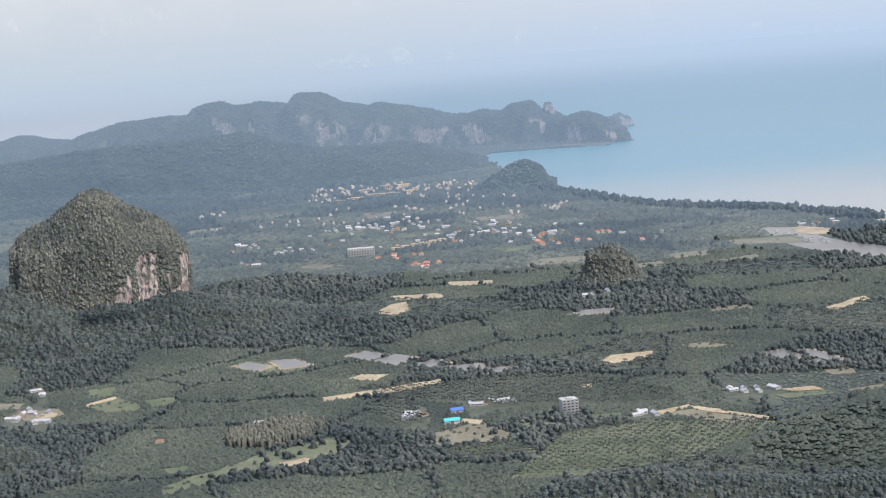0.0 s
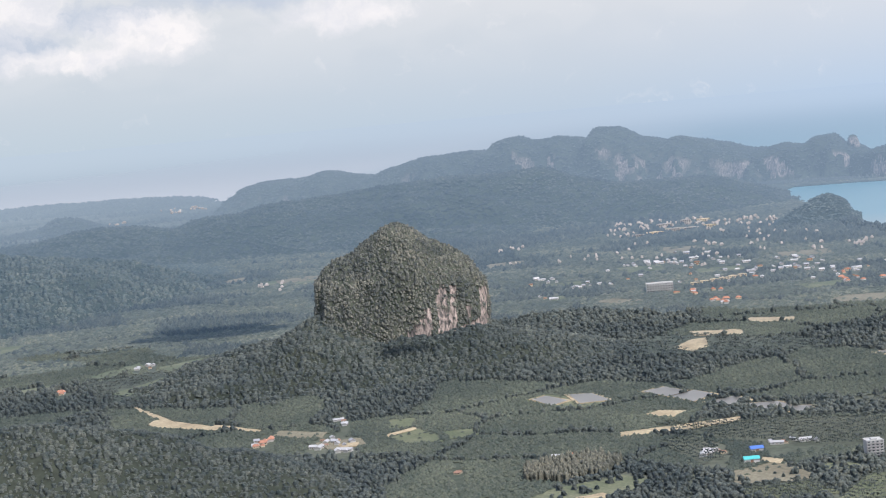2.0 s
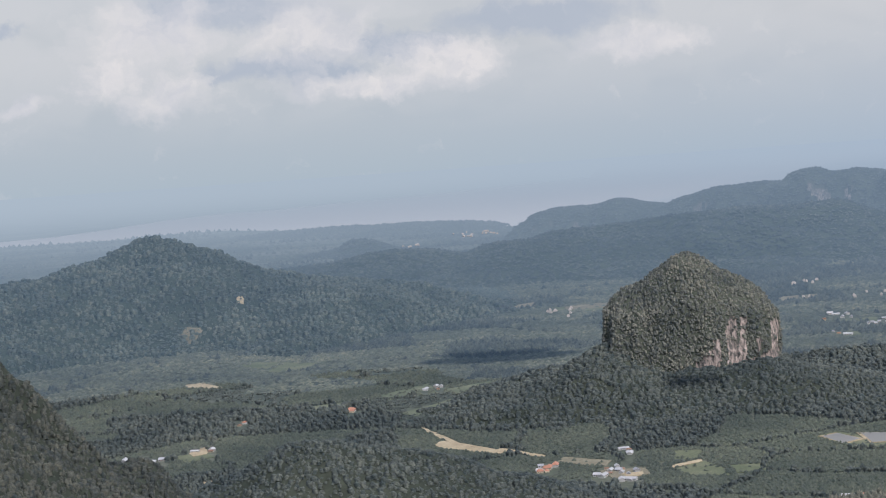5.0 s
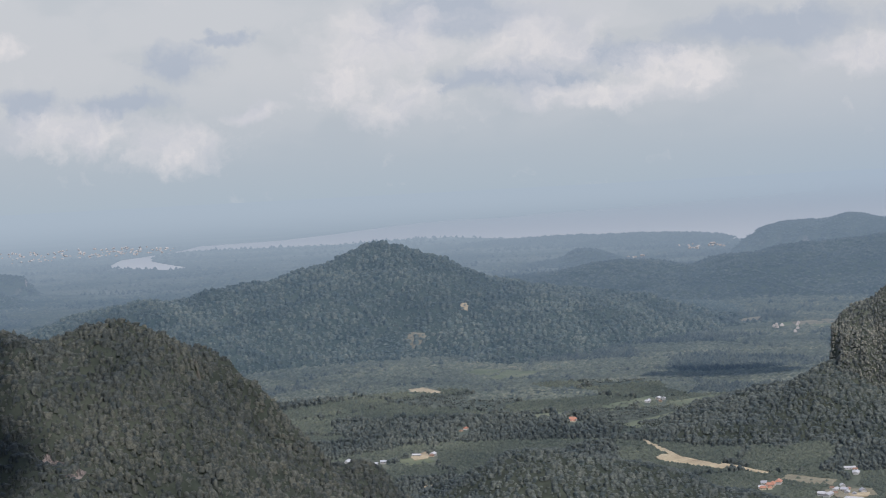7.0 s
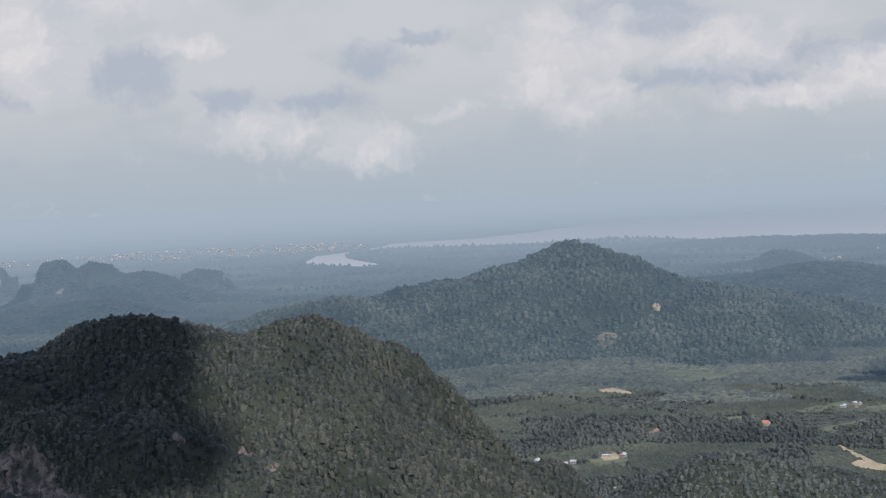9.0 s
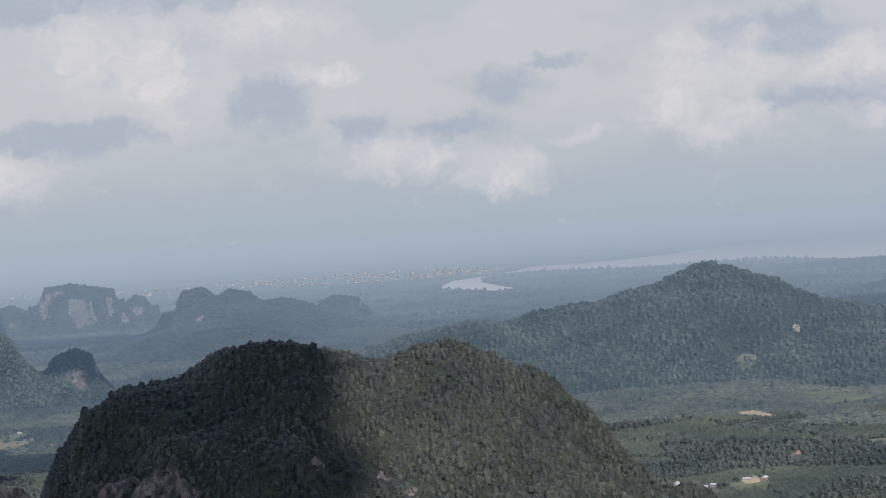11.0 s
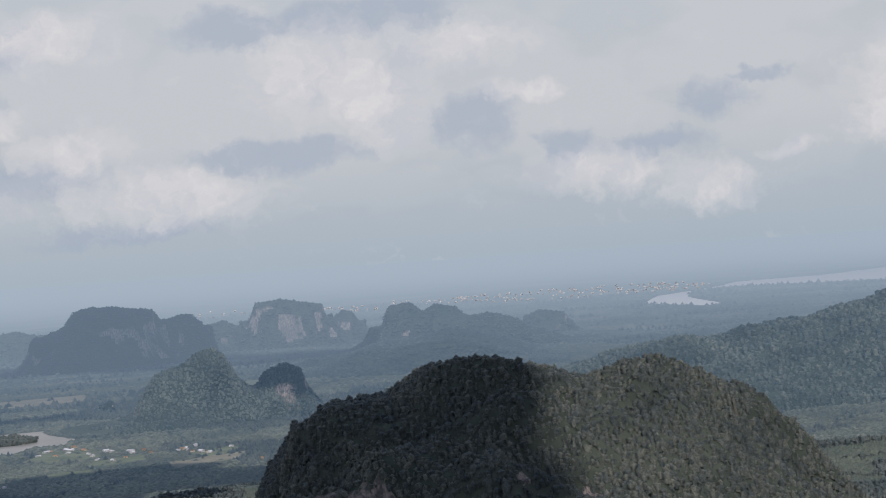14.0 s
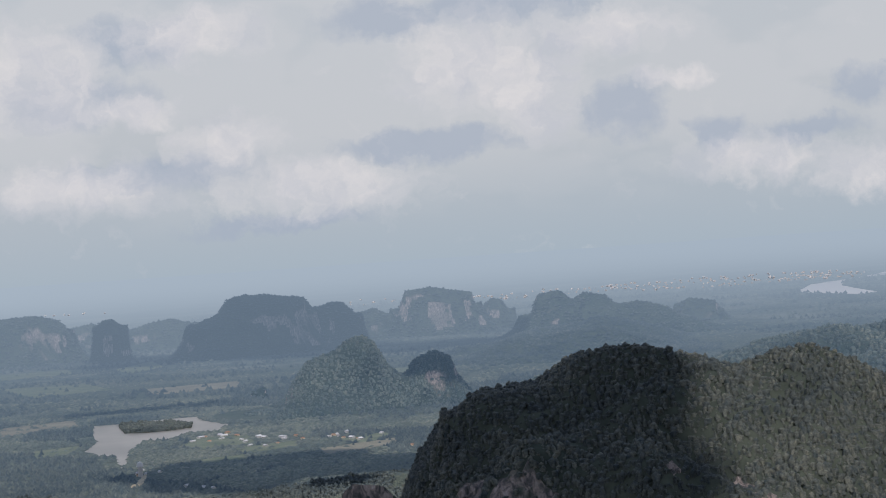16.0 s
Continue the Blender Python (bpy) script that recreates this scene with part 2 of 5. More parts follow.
RANGE_I = [(-716.3, 668.8, 11.6), (-712.2, 673.2, 16.8), (-708.6, 677, 16.1), (-706.1, 679.6, 10.6)]
RANGE_J = [(-618.9, 611.4, 11.5), (-615.6, 613.7, 20.9), (-607.6, 618.6, 22.3), (-602.4, 621.7, 17.3), (-596.4, 625.3, 20.7), (-587.3, 630.5, 19), (-582.8, 633, 13.9), (-573, 638.4, 15.4), (-561, 644.7, 12), (-555.9, 647.3, 8.5), (-546.8, 651.7, 4.6), (-544.3, 652.9, -2.2)]
RANGE_K = [(-606.1, 705.4, 9.5), (-601.6, 709.2, 12), (-591.7, 717.5, 10.1), (-590, 718.9, 5.5)]
RANGE_FOOT = [(-568, 504.9, -6.2), (-553.1, 511.5, 1.7), (-538.3, 517.5, 7), (-523.6, 522.9, 8.3), (-499.2, 531.1, 10.7), (-487.2, 534.6, 7.5), (-480.2, 536.5, 2.3)]
RANGE_FOOT_EAST = [(-558.7, 572.6, 8.6), (-541.3, 576.4, 11.8), (-521.6, 580, 7.6), (-502.2, 582.7, -0.1), (-485.8, 584.5, -8.7)]
TWIN_A = [(-452, 330.7, -6.9), (-448.6, 335.2, 6.7), (-445.3, 339.6, 15.2), (-439.7, 346.8, 18), (-437.2, 350, 20.9), (-434, 353.9, 22.3), (-431.9, 356.5, 20.3), (-429.9, 358.9, 14.1), (-427.2, 362, 9.5)]
TWIN_B = [(-426.1, 363.4, 9.4), (-423.6, 366.3, 14.1), (-419.4, 371.1, 16.1), (-416.2, 374.7, 13.7), (-414.5, 376.6, 6.8), (-411.2, 380.2, 0.8)]
STUB = [(-503.5, 361.8, 3), (-502.3, 363.4, 4)]
LUMP = [(-344.3, 334.5, 10), (-341.2, 337.6, 12.5), (-338.6, 340.2, 11.3), (-335.9, 342.9, 10.8)]
FAR_HILL = [(-356.5, 859, 2.8), (-349.4, 861.9, 7.1), (-342.5, 864.6, 7.8), (-331.8, 868.8, 4.1), (-321, 872.9, -0.1)]
FAR_POINT = [(-506.2, 1121, 2.5), (-459.7, 1110.4, 4.6), (-423.4, 1100.7, 4.7), (-392.3, 1091.2, 5.4), (-361.9, 1080.9, 4.6), (-347, 1075.4, 3.2)]
COAST = [(104.2, 433.2), (103.3, 442.7), (99.1, 452), (88.8, 473), (76, 486.9), (60, 507.3), (44.5, 551.6), (34.4, 584.8), (34.3, 603.8), (31.2, 627.2), (21.5, 688.6), (15.8, 720.7), (11.9, 753.2), (11.9, 775.9), (18, 800.8), (40.8, 801.8), (55.9, 799.7), (71.1, 797.4), (77.1, 836.6)]
SHORE_NEAR = [(-242.6, 944.6), (-337.4, 1073.9), (-362.6, 1135.9), (-403.6, 1180.6), (-460.1, 1195.7), (-494.1, 1193.2), (-546.3, 1209.9), (-622.7, 1271.3), (-659.5, 1246.1), (-683.9, 1200.3), (-725.4, 1186.6), (-781.1, 1156)]
RIVER_NEAR = [(-802, 1180.9), (-800, 1124.4), (-741.5, 1037.1), (-688, 982.4), (-643.2, 939.7), (-640.3, 913.8), (-689.8, 940.9), (-719.2, 956.3)]
RIVER_FAR = [(-743.6, 992), (-790.8, 1069), (-800.7, 1118), (-828.8, 1208.2), (-859.1, 1269.5), (-848.2, 1296.5), (-817.5, 1339.2), (-827, 1456.3), (-857.4, 1628), (-850.7, 1747.5), (-792, 1766.6)]
INLET_FAR = [(-829.6, 1841.3), (-778.1, 1883.9), (-735.1, 1952.7), (-699.3, 2052.6), (-670.2, 2191.6), (-610.3, 2393.7)]
CREEK_NORTH = [(72.5, 429.5), (72.8, 410.3), (73.4, 393.6), (76.1, 382.1), (80.6, 369.9), (85.7, 358), (93.3, 332.2)]
CREEK_SOUTH = [(103.4, 367.4), (91.1, 379.7), (85.6, 392.1), (83, 403.2), (82.5, 413.3), (82.6, 423.5), (80.1, 428), (75.3, 431.5)]
SAND_SPIT = [(79, 422.2), (82.1, 427.8), (85.7, 422.5), (88.2, 418.2), (85.5, 408.7), (81.6, 409), (79.2, 413.2)]
BEACH = [(99.1, 449), (103.3, 442.7), (107.6, 429.2), (104.1, 415.6), (99.6, 427), (98.9, 433)]
GRASS = [[(-56.6, 262.9), (-53.9, 269.2), (-49.5, 263.2), (-48, 257.3), (-53, 257.1)], [(-28.4, 221.6), (-18.8, 228.8), (-15.3, 225.3), (-16.9, 220.1), (-20.7, 214.6), (-28.2, 213.2)], [(-37.6, 209.3), (-33.1, 214.1), (-28.2, 220), (-26.8, 212.7), (-32.4, 208.8), (-36.4, 204.1)], [(5.5, 229), (9.3, 230.5), (12, 227.1), (11.1, 224), (6.8, 225.5)], [(15.3, 231.9), (19.5, 232.3), (19.6, 229.4), (15.8, 228.6)], [(-39.4, 218.4), (-35.9, 219.1), (-35.1, 215.9), (-37.4, 214.8)], [(-48.9, 265.2), (-43.6, 266.6), (-42, 261.8), (-46.7, 259.3)], [(-122.5, 321.3), (-118.4, 339.6), (-115.3, 333.1), (-118.3, 317.6)], [(-197.1, 405.1), (-193.4, 410.2), (-178.1, 405.9), (-173.6, 398.6), (-186.8, 395.7)], [(-129.1, 511.4), (-131.9, 526.6), (-149.8, 526.6), (-144.2, 512.9)], [(-211, 483.4), (-218.7, 480.8), (-210.9, 471), (-204.3, 471.5)], [(-104.4, 261.3), (-111.7, 260.9), (-112.6, 256), (-102.9, 252.7)], [(-367, 289.3), (-367.2, 304.8), (-358.3, 301.2), (-353, 285.4)], [(-381.4, 265.3), (-378.8, 283.4), (-366.2, 275.7), (-369.4, 260.3)], [(-403.2, 264.2), (-416.3, 278.5), (-405.3, 287.9), (-385.6, 275.5), (-390.1, 262.5)], [(-727.1, 442), (-755.2, 481.8), (-706.8, 456.9), (-689, 427.4)], [(-685.9, 361.8), (-661.1, 387.8), (-614.3, 372.8), (-620.3, 341.2)], [(-561.2, 433.1), (-560.4, 455.7), (-540.6, 468.7), (-517.4, 448.3), (-529.3, 430.1)], [(31.4, 318.2), (35, 318.4), (34.4, 313.3), (31.3, 312.8)], [(40.7, 235.7), (48.4, 236.7), (48.6, 233.9), (41.7, 233.1)], [(-51.5, 434.6), (-47.6, 436.7), (-46.1, 429.1), (-49.3, 426.6)], [(-39.1, 495), (-26.6, 496.6), (-24.4, 483.3), (-35.1, 482.1)], [(9.3, 428.9), (19, 432.2), (19.2, 422.4), (10.4, 420)], [(62.5, 411.3), (77.3, 413.3), (77.5, 401.1), (62.9, 398.3)], [(-16.6, 479.2), (-4.4, 480.7), (-2.9, 471), (-14.8, 468.2)], [(-54.7, 464.2), (-46.1, 467.7), (-44.4, 456.3), (-52.1, 453.8)], [(-60.4, 277.5), (-56.1, 278.6), (-54.4, 271.6), (-58.1, 270.3)], [(-39.4, 288.6), (-36.2, 293.6), (-24.2, 283.4), (-29.2, 278.5)], [(-184.6, 393.4), (-177.4, 408.1), (-172.6, 400.2), (-178.2, 386)], [(-136.6, 345.5), (-131.7, 363.2), (-128, 356.3), (-131.7, 339.3)], [(-124.4, 353.1), (-118, 363.9), (-115.2, 358.8), (-119.7, 346.7)], [(-148.5, 277.1), (-144.2, 281.9), (-140.4, 276.4), (-143.6, 271.9)], [(-146.4, 332.5), (-140.1, 338.7), (-137.3, 333.3), (-142.9, 327.3)], [(-439.7, 240.8), (-437.5, 253.5), (-424.3, 245.7), (-420.4, 230)], [(-777.8, 410.8), (-763.3, 439), (-731.1, 423.3), (-738.2, 389.7)], [(-370.2, 247.2), (-367.4, 258.8), (-358.7, 254.3), (-361.6, 243)]]
DRY = [[(-5.2, 226.9), (1.2, 233.4), (5.3, 222.7), (1.6, 219.7), (-4.8, 219.6)], [(25, 228.5), (29, 231), (36.3, 221.7), (32.9, 220.5)], [(15.3, 397.2), (18.8, 402.5), (29, 401.5), (28.7, 391.1), (18.1, 390.4)], [(45.9, 394), (55, 395.7), (54.8, 386.2), (46.1, 385.5)], [(76.2, 407.9), (78.7, 394.6), (62.5, 403.1), (62.3, 410.3)], [(-28.9, 548.6), (-18.5, 547.6), (-17.1, 528.6), (-26.4, 528.8)], [(54.8, 378), (64, 382.5), (63.6, 376.6), (56.4, 373.1)], [(-25.6, 416.8), (-34.1, 424.1), (-39.2, 420.6), (-33.3, 412.9)], [(32.5, 279), (38, 279.8), (41.7, 274.9), (36.3, 274.2)], [(43.1, 314.4), (51, 313.8), (50.1, 308.8), (43.3, 309.5)], [(50.6, 250.5), (54.5, 250.2), (54.2, 246.8), (50.6, 246.6)], [(50.5, 235.9), (56.1, 237.7), (55.6, 235.5), (50.9, 234.2)], [(5.3, 509.6), (19.9, 510), (20.8, 496), (6.6, 497.1)], [(35.7, 379.8), (43.4, 383.1), (43.6, 375.1), (36.1, 371.9)], [(-80.7, 532.2), (-69.5, 537.2), (-66.8, 522.3), (-77.8, 517.5)], [(-68.2, 261.7), (-61.8, 263.6), (-60, 258.8), (-65, 255.4)], [(-145.1, 526.9), (-134.1, 537.8), (-130.1, 521.7), (-140.5, 516.1)], [(-166.1, 538.4), (-159.5, 546.7), (-154.2, 531.5), (-160.3, 525.2)], [(-77.3, 273.5), (-68.4, 269.8), (-68.1, 265.1), (-76.8, 268.5)], [(-515.6, 271), (-511.1, 294.7), (-490.8, 284.9), (-489.6, 257.1)], [(-597.7, 375.3), (-581.1, 409.1), (-553.4, 392), (-566.6, 360.5)], [(-356.1, 273.3), (-353.2, 296.8), (-342.4, 288.6), (-343.3, 266.8)]]
SAND = [[(-24, 216.6), (-20.7, 218.5), (-19.4, 216.3), (-23.1, 213.9)], [(-16.6, 337.2), (-14.2, 347.1), (-10.9, 349.2), (-10.2, 337.6), (-12.7, 331.7)], [(-14.6, 359.1), (-4.3, 357.7), (-3.7, 350.9), (-13.3, 352)], [(-3.1, 374.2), (7, 371.2), (6.3, 366.3), (-1.9, 366.5)], [(20.6, 269.8), (22.2, 274.1), (29, 275.3), (28, 270.6), (23.4, 267.7), (20.5, 266.5)], [(-18.7, 270.6), (-16.4, 273.4), (-12, 271.6), (-14.4, 267)], [(-21.5, 257.1), (-12.5, 260.9), (-3.3, 264.9), (-3.1, 262.6), (-11.6, 256.7), (-20.9, 253.9)], [(62.1, 304.7), (71.2, 314.5), (71.4, 310.2), (62.8, 301.1)], [(24.1, 230.6), (29, 233.6), (29.2, 232), (24.6, 228.3)], [(29, 233.3), (38.3, 222), (37.9, 220.5), (28.8, 231.1)], [(-57.9, 265.1), (-54.1, 270.1), (-53.6, 268.6), (-57.1, 263.1)], [(-1.1, 235.2), (1.6, 233.6), (1.1, 230.9), (-1.5, 232.5)], [(16, 252.5), (17.7, 252.7), (17.3, 250.3), (16, 250)], [(-64.2, 259.1), (-61.2, 260.4), (-60.2, 257.7), (-62.7, 256.2)], [(42.1, 239.1), (46.8, 239.7), (47.7, 237), (43.2, 237.1)], [(-32.2, 619.7), (-20.4, 620.9), (-19.1, 608.1), (-29.6, 606)], [(-103.4, 285.6), (-103.3, 289.7), (-100.1, 287.8), (-88.6, 279.7), (-87.9, 276.7), (-95.4, 279.6), (-100.8, 282.5)], [(-112.3, 304.1), (-111.3, 303.8), (-99.7, 288.2), (-99.7, 286.7), (-104.6, 292.1)], [(-90.9, 282.3), (-80.5, 274.7), (-80.1, 272.8), (-89.9, 279.1)], [(-98.1, 376), (-96, 375.2), (-102.6, 373.7), (-104.3, 375.2)], [(-194.3, 370), (-191.4, 373.2), (-180.8, 363.7), (-184.6, 362.6), (-191.5, 366.2)], [(-240.9, 454.8), (-255.5, 486.6), (-256.7, 496.6), (-246.6, 479.5), (-238.6, 457.7)], [(-147.3, 280.3), (-147.1, 286.5), (-143.1, 279.6), (-144.5, 277)], [(-131.4, 253.9), (-129.1, 256.8), (-127.2, 253.5), (-129.6, 251.7)], [(-289.4, 597.8), (-309.6, 643.5), (-310.2, 648.9), (-286.2, 597.2)], [(-346.9, 214.3), (-360.2, 225.8), (-355, 223.1), (-341.7, 212.8), (-341.9, 209.3)]]
POND = [[(-20, 291), (-16.4, 294.4), (-12.5, 288.9), (-15.6, 284.9)], [(-15.1, 284.8), (-11.6, 289.6), (-8.3, 285), (-11.3, 279.1)], [(-9.3, 278.3), (-5.1, 282.1), (-2.4, 278.4), (-6.3, 273.6)], [(-3.3, 274.8), (1.6, 275.3), (3.7, 271), (-0.7, 269)], [(1.9, 270.3), (6.3, 270.9), (6.8, 266.9), (3.6, 265.8)], [(-32.3, 291.9), (-28.5, 291.9), (-24.7, 284.6), (-29.6, 283.1)], [(-38.1, 289.1), (-36, 291.9), (-31.8, 286.5), (-34.1, 282.4)], [(44.1, 265.8), (48.1, 269.0), (50.0, 261.3), (46.1, 258.7)], [(49.1, 267.6), (52.2, 266.2), (55.1, 256.3), (52.1, 255.7)], [(49.0, 254.3), (48.6, 257.6), (51.9, 258.6), (53.1, 252.6)], [(19.2, 318.1), (21.5, 321.1), (27.2, 321.7), (26.4, 316.6), (21, 315.2)]]
LAKE = [[(-485.0, 286.4), (-480.7, 291.8), (-475.3, 308.0), (-470.3, 315.2), (-456.8, 308.1), (-436.5, 303.2), (-426.6, 292.3), (-429.5, 283.6), (-421.4, 270.7), (-428.2, 268.6), (-407.6, 251.1), (-385.7, 236.6), (-376.8, 229.5), (-386.4, 234.3), (-402.6, 243.8), (-408.0, 242.0), (-422.4, 246.3), (-438.3, 259.4), (-461.0, 272.0)]]
ISLE = [[(-474.2, 289.2), (-452.3, 277.2), (-446.3, 280.2), (-442.7, 286.6), (-443.0, 294.6), (-452.4, 300.6), (-467.1, 302.6), (-475.3, 297.6), (-479.4, 293.6)]]
PALM = [[(8.3, 212.9), (11.7, 222.8), (22.8, 225.7), (37.9, 220.5), (38.1, 210.7), (27.1, 205.3), (13.4, 199.8), (3.7, 200.1)], [(-4.1, 217.8), (4.5, 220.4), (8, 213), (2.7, 210.2), (-3.4, 213)], [(-16.7, 261.7), (14.3, 260.6), (28.1, 244.5), (27.1, 236.2), (5.2, 241.2), (-7.3, 248.9)], [(-10.7, 255.1), (-15.3, 248.7), (-8.6, 231.4), (-5.6, 235.7)]]
BARE_GROVE = [(-31.6, 227.4), (-32.6, 232.7), (-29.5, 238.6), (-23.5, 240.9), (-19.7, 236.3), (-20.4, 230.3), (-25.9, 225.5)]
HAMLETS = [(-33, 638, 21.4, 23.2, 46, 'w'), (-3, 629, 17.8, 17.6, 30, 'w'), (-45, 609, 5.4, 14.1, 9, 'w'), (-78, 576, 5.2, 8.5, 6, 'w'), (-71, 524, 1.8, 5.3, 2, 'o'), (-57, 471, 5.4, 8.6, 8, 'w'), (-42, 455, 5.1, 7.9, 8, 'w'), (-18, 511, 14.5, 19.9, 16, 'w'), (3, 470, 12.7, 11.3, 15, 'w'), (1, 451, 2.4, 3.9, 3, 'o'), (22, 456, 6.9, 8, 10, 'w'), (35, 447, 3, 3.8, 3, 'o'), (22, 433, 2.9, 7.2, 7, 'o'), (-8, 406, 4.3, 8.5, 8, 'o'), (-15, 427, 7.3, 4.7, 9, 'o'), (31, 523, 5.7, 10.4, 9, 'o'), (-66, 261, 3.9, 4.6, 9, 'w'), (-68, 277, 3.1, 3, 4, 'w'), (-42, 235, 0.7, 1.4, 2, 'w'), (-28, 242, 1, 0.8, 2, 'o'), (-8, 240, 1.8, 2.3, 6, 'w'), (-50, 434, 4.3, 6, 4, 'w'), (-30, 496, 14.1, 15.7, 14, 'w'), (23, 230, 1.9, 1.8, 5, 'w'), (3, 245, 3.3, 2, 6, 'w'), (40, 240, 5.4, 3, 8, 'w'), (88, 432, 5.9, 6.1, 9, 'w'), (-53, 529, 9, 10.7, 8, 'w'), (24, 342, 7.2, 3.8, 3, 'w'), (-77, 263, 2.4, 2.9, 7, 'o'), (-74, 248, 2.8, 3.4, 5, 'o'), (-125, 355, 4.5, 3.6, 6, 'w'), (-109, 369, 3.8, 3.7, 6, 'w'), (-141, 515, 6, 21.6, 9, 'w'), (-135, 326, 1.4, 2.4, 3, 'o'), (-64, 256, 3.8, 3.5, 5, 'w'), (-151, 311, 1.3, 2.2, 2, 'o'), (-152, 271, 4.2, 4.9, 8, 'w'), (-145, 284, 3.2, 3.9, 3, 'w'), (-251, 299, 0.1, 0.9, 1, 'w'), (-362, 227, 4.1, 5.7, 6, 'w'), (-411, 280, 8, 10.8, 10, 'w'), (-386, 282, 11.2, 14.3, 12, 'w'), (-369, 298, 9.1, 11.3, 10, 'w'), (-334, 286, 0.2, 1.2, 1, 'w'), (-326, 217, 7.3, 7.6, 3, 'w'), (0, 470, 34, 34, 34, 'w'), (35, 440, 18, 20, 12, 'o')]
FAR_TOWN = [(-954, 1164, 119.4, 126.9, 170, 'w'), (-1066, 1054, 47.8, 96.3, 30, 'w'), (-868, 1189, 36.4, 81.6, 40, 'w'), (-1192, 1000, 46.4, 121.1, 16, 'w'), (-1064, 994, 60.8, 79.9, 14, 'w'), (-1576, 911, 48.3, 81.6, 8, 'w'), (-325, 999, 15.8, 34.8, 14, 'w'), (-334, 900, 9.4, 17.5, 6, 'w'), (-10, 545, 34, 60, 44, 'w'), (15, 600, 22, 30, 22, 'w')]

# ---- materials ----
def material(name, rough=0.9, spec=0.2):
    m = bpy.data.materials.new(name)
    m.use_nodes = True
    n, l = m.node_tree.nodes, m.node_tree.links
    b = n["Principled BSDF"]
    b.inputs["Roughness"].default_value, b.inputs["Specular IOR Level"].default_value = rough, spec
    return m, n, l, b


def painted_haze(n, l, b, thick=1.0):
    """Paints the haze of miles of lit air on as emission, stronger with distance."""
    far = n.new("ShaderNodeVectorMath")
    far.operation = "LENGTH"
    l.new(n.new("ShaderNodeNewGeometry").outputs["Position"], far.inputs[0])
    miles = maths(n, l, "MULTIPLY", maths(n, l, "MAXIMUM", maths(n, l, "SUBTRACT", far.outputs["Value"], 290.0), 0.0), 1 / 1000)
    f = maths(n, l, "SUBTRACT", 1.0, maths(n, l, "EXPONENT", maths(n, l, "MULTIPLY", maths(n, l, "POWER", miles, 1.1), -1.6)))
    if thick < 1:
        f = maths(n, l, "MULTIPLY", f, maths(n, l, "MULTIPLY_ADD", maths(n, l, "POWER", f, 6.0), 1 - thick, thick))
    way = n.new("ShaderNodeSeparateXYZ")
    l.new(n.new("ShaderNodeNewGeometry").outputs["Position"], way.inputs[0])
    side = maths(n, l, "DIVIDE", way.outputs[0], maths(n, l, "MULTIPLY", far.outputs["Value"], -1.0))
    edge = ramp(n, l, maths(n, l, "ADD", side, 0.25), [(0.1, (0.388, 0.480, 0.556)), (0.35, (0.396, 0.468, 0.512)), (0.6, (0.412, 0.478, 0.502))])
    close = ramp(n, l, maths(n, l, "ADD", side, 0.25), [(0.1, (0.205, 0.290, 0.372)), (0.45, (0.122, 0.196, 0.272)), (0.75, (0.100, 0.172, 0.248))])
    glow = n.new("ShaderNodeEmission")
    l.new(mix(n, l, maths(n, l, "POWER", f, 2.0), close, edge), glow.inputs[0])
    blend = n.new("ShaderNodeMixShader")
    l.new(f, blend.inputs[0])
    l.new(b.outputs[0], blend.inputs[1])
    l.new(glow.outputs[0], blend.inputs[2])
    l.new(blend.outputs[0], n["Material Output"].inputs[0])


def foliage(name, dark, light, haze_sheen=0.15, hazed_land=False, clump=3.2, wide=0.035):
    """Leaves: every crown has its own tone, mottled by clumps of leaves, with a pale blue sheen painted on for haze."""
    m, n, l, b = material(name, 0.7, 0.25)
    geo = n.new("ShaderNodeNewGeometry")
    tc = n.new("ShaderNodeTexCoord").outputs["Object"]
    crown = ramp(n, l, noise_tex(n, l, tc, clump * 0.4, 2.0, 0.5), [(0.34, (0, 0, 0)), (0.66, (1, 1, 1))])
    pick = maths(n, l, "ADD", maths(n, l, "MULTIPLY", geo.outputs["Random Per Island"], 0.5), maths(n, l, "MULTIPLY", crown, 0.5))
    tone = mix(n, l, pick, dark, light)
    patch = ramp(n, l, noise_tex(n, l, tc, wide, 4.0), [(0.34, (0.62, 0.68, 0.68)), (0.66, (1.36, 1.30, 1.16))])
    tone = mix(n, l, 1.0, tone, patch, "MULTIPLY")
    leaf = ramp(n, l, noise_tex(n, l, tc, clump, 3.0, 0.7), [(0.34, (0.36, 0.41, 0.42)), (0.66, (1.62, 1.55, 1.42))])
    tone = mix(n, l, 0.85, tone, leaf, "MULTIPLY")
    l.new(tone, b.inputs["Base Color"])
    bump = n.new("ShaderNodeBump")
    bump.inputs["Strength"].default_value, bump.inputs["Distance"].default_value = 0.9, 0.5 / clump
    l.new(noise_tex(n, l, tc, clump * 1.7, 3.0, 0.7), bump.inputs["Height"])
    l.new(bump.outputs[0], b.inputs["Normal"])
    # Bluish sheen imitates haze over the crowns
    b.inputs["Sheen Weight"].default_value, b.inputs["Sheen Roughness"].default_value = haze_sheen * 0.35, 0.6
    b.inputs["Sheen Tint"].default_value = (0.75, 0.85, 1.0, 1)
    # Haze painted over the leaves as emission
    if hazed_land:
        painted_haze(n, l, b)
    return m


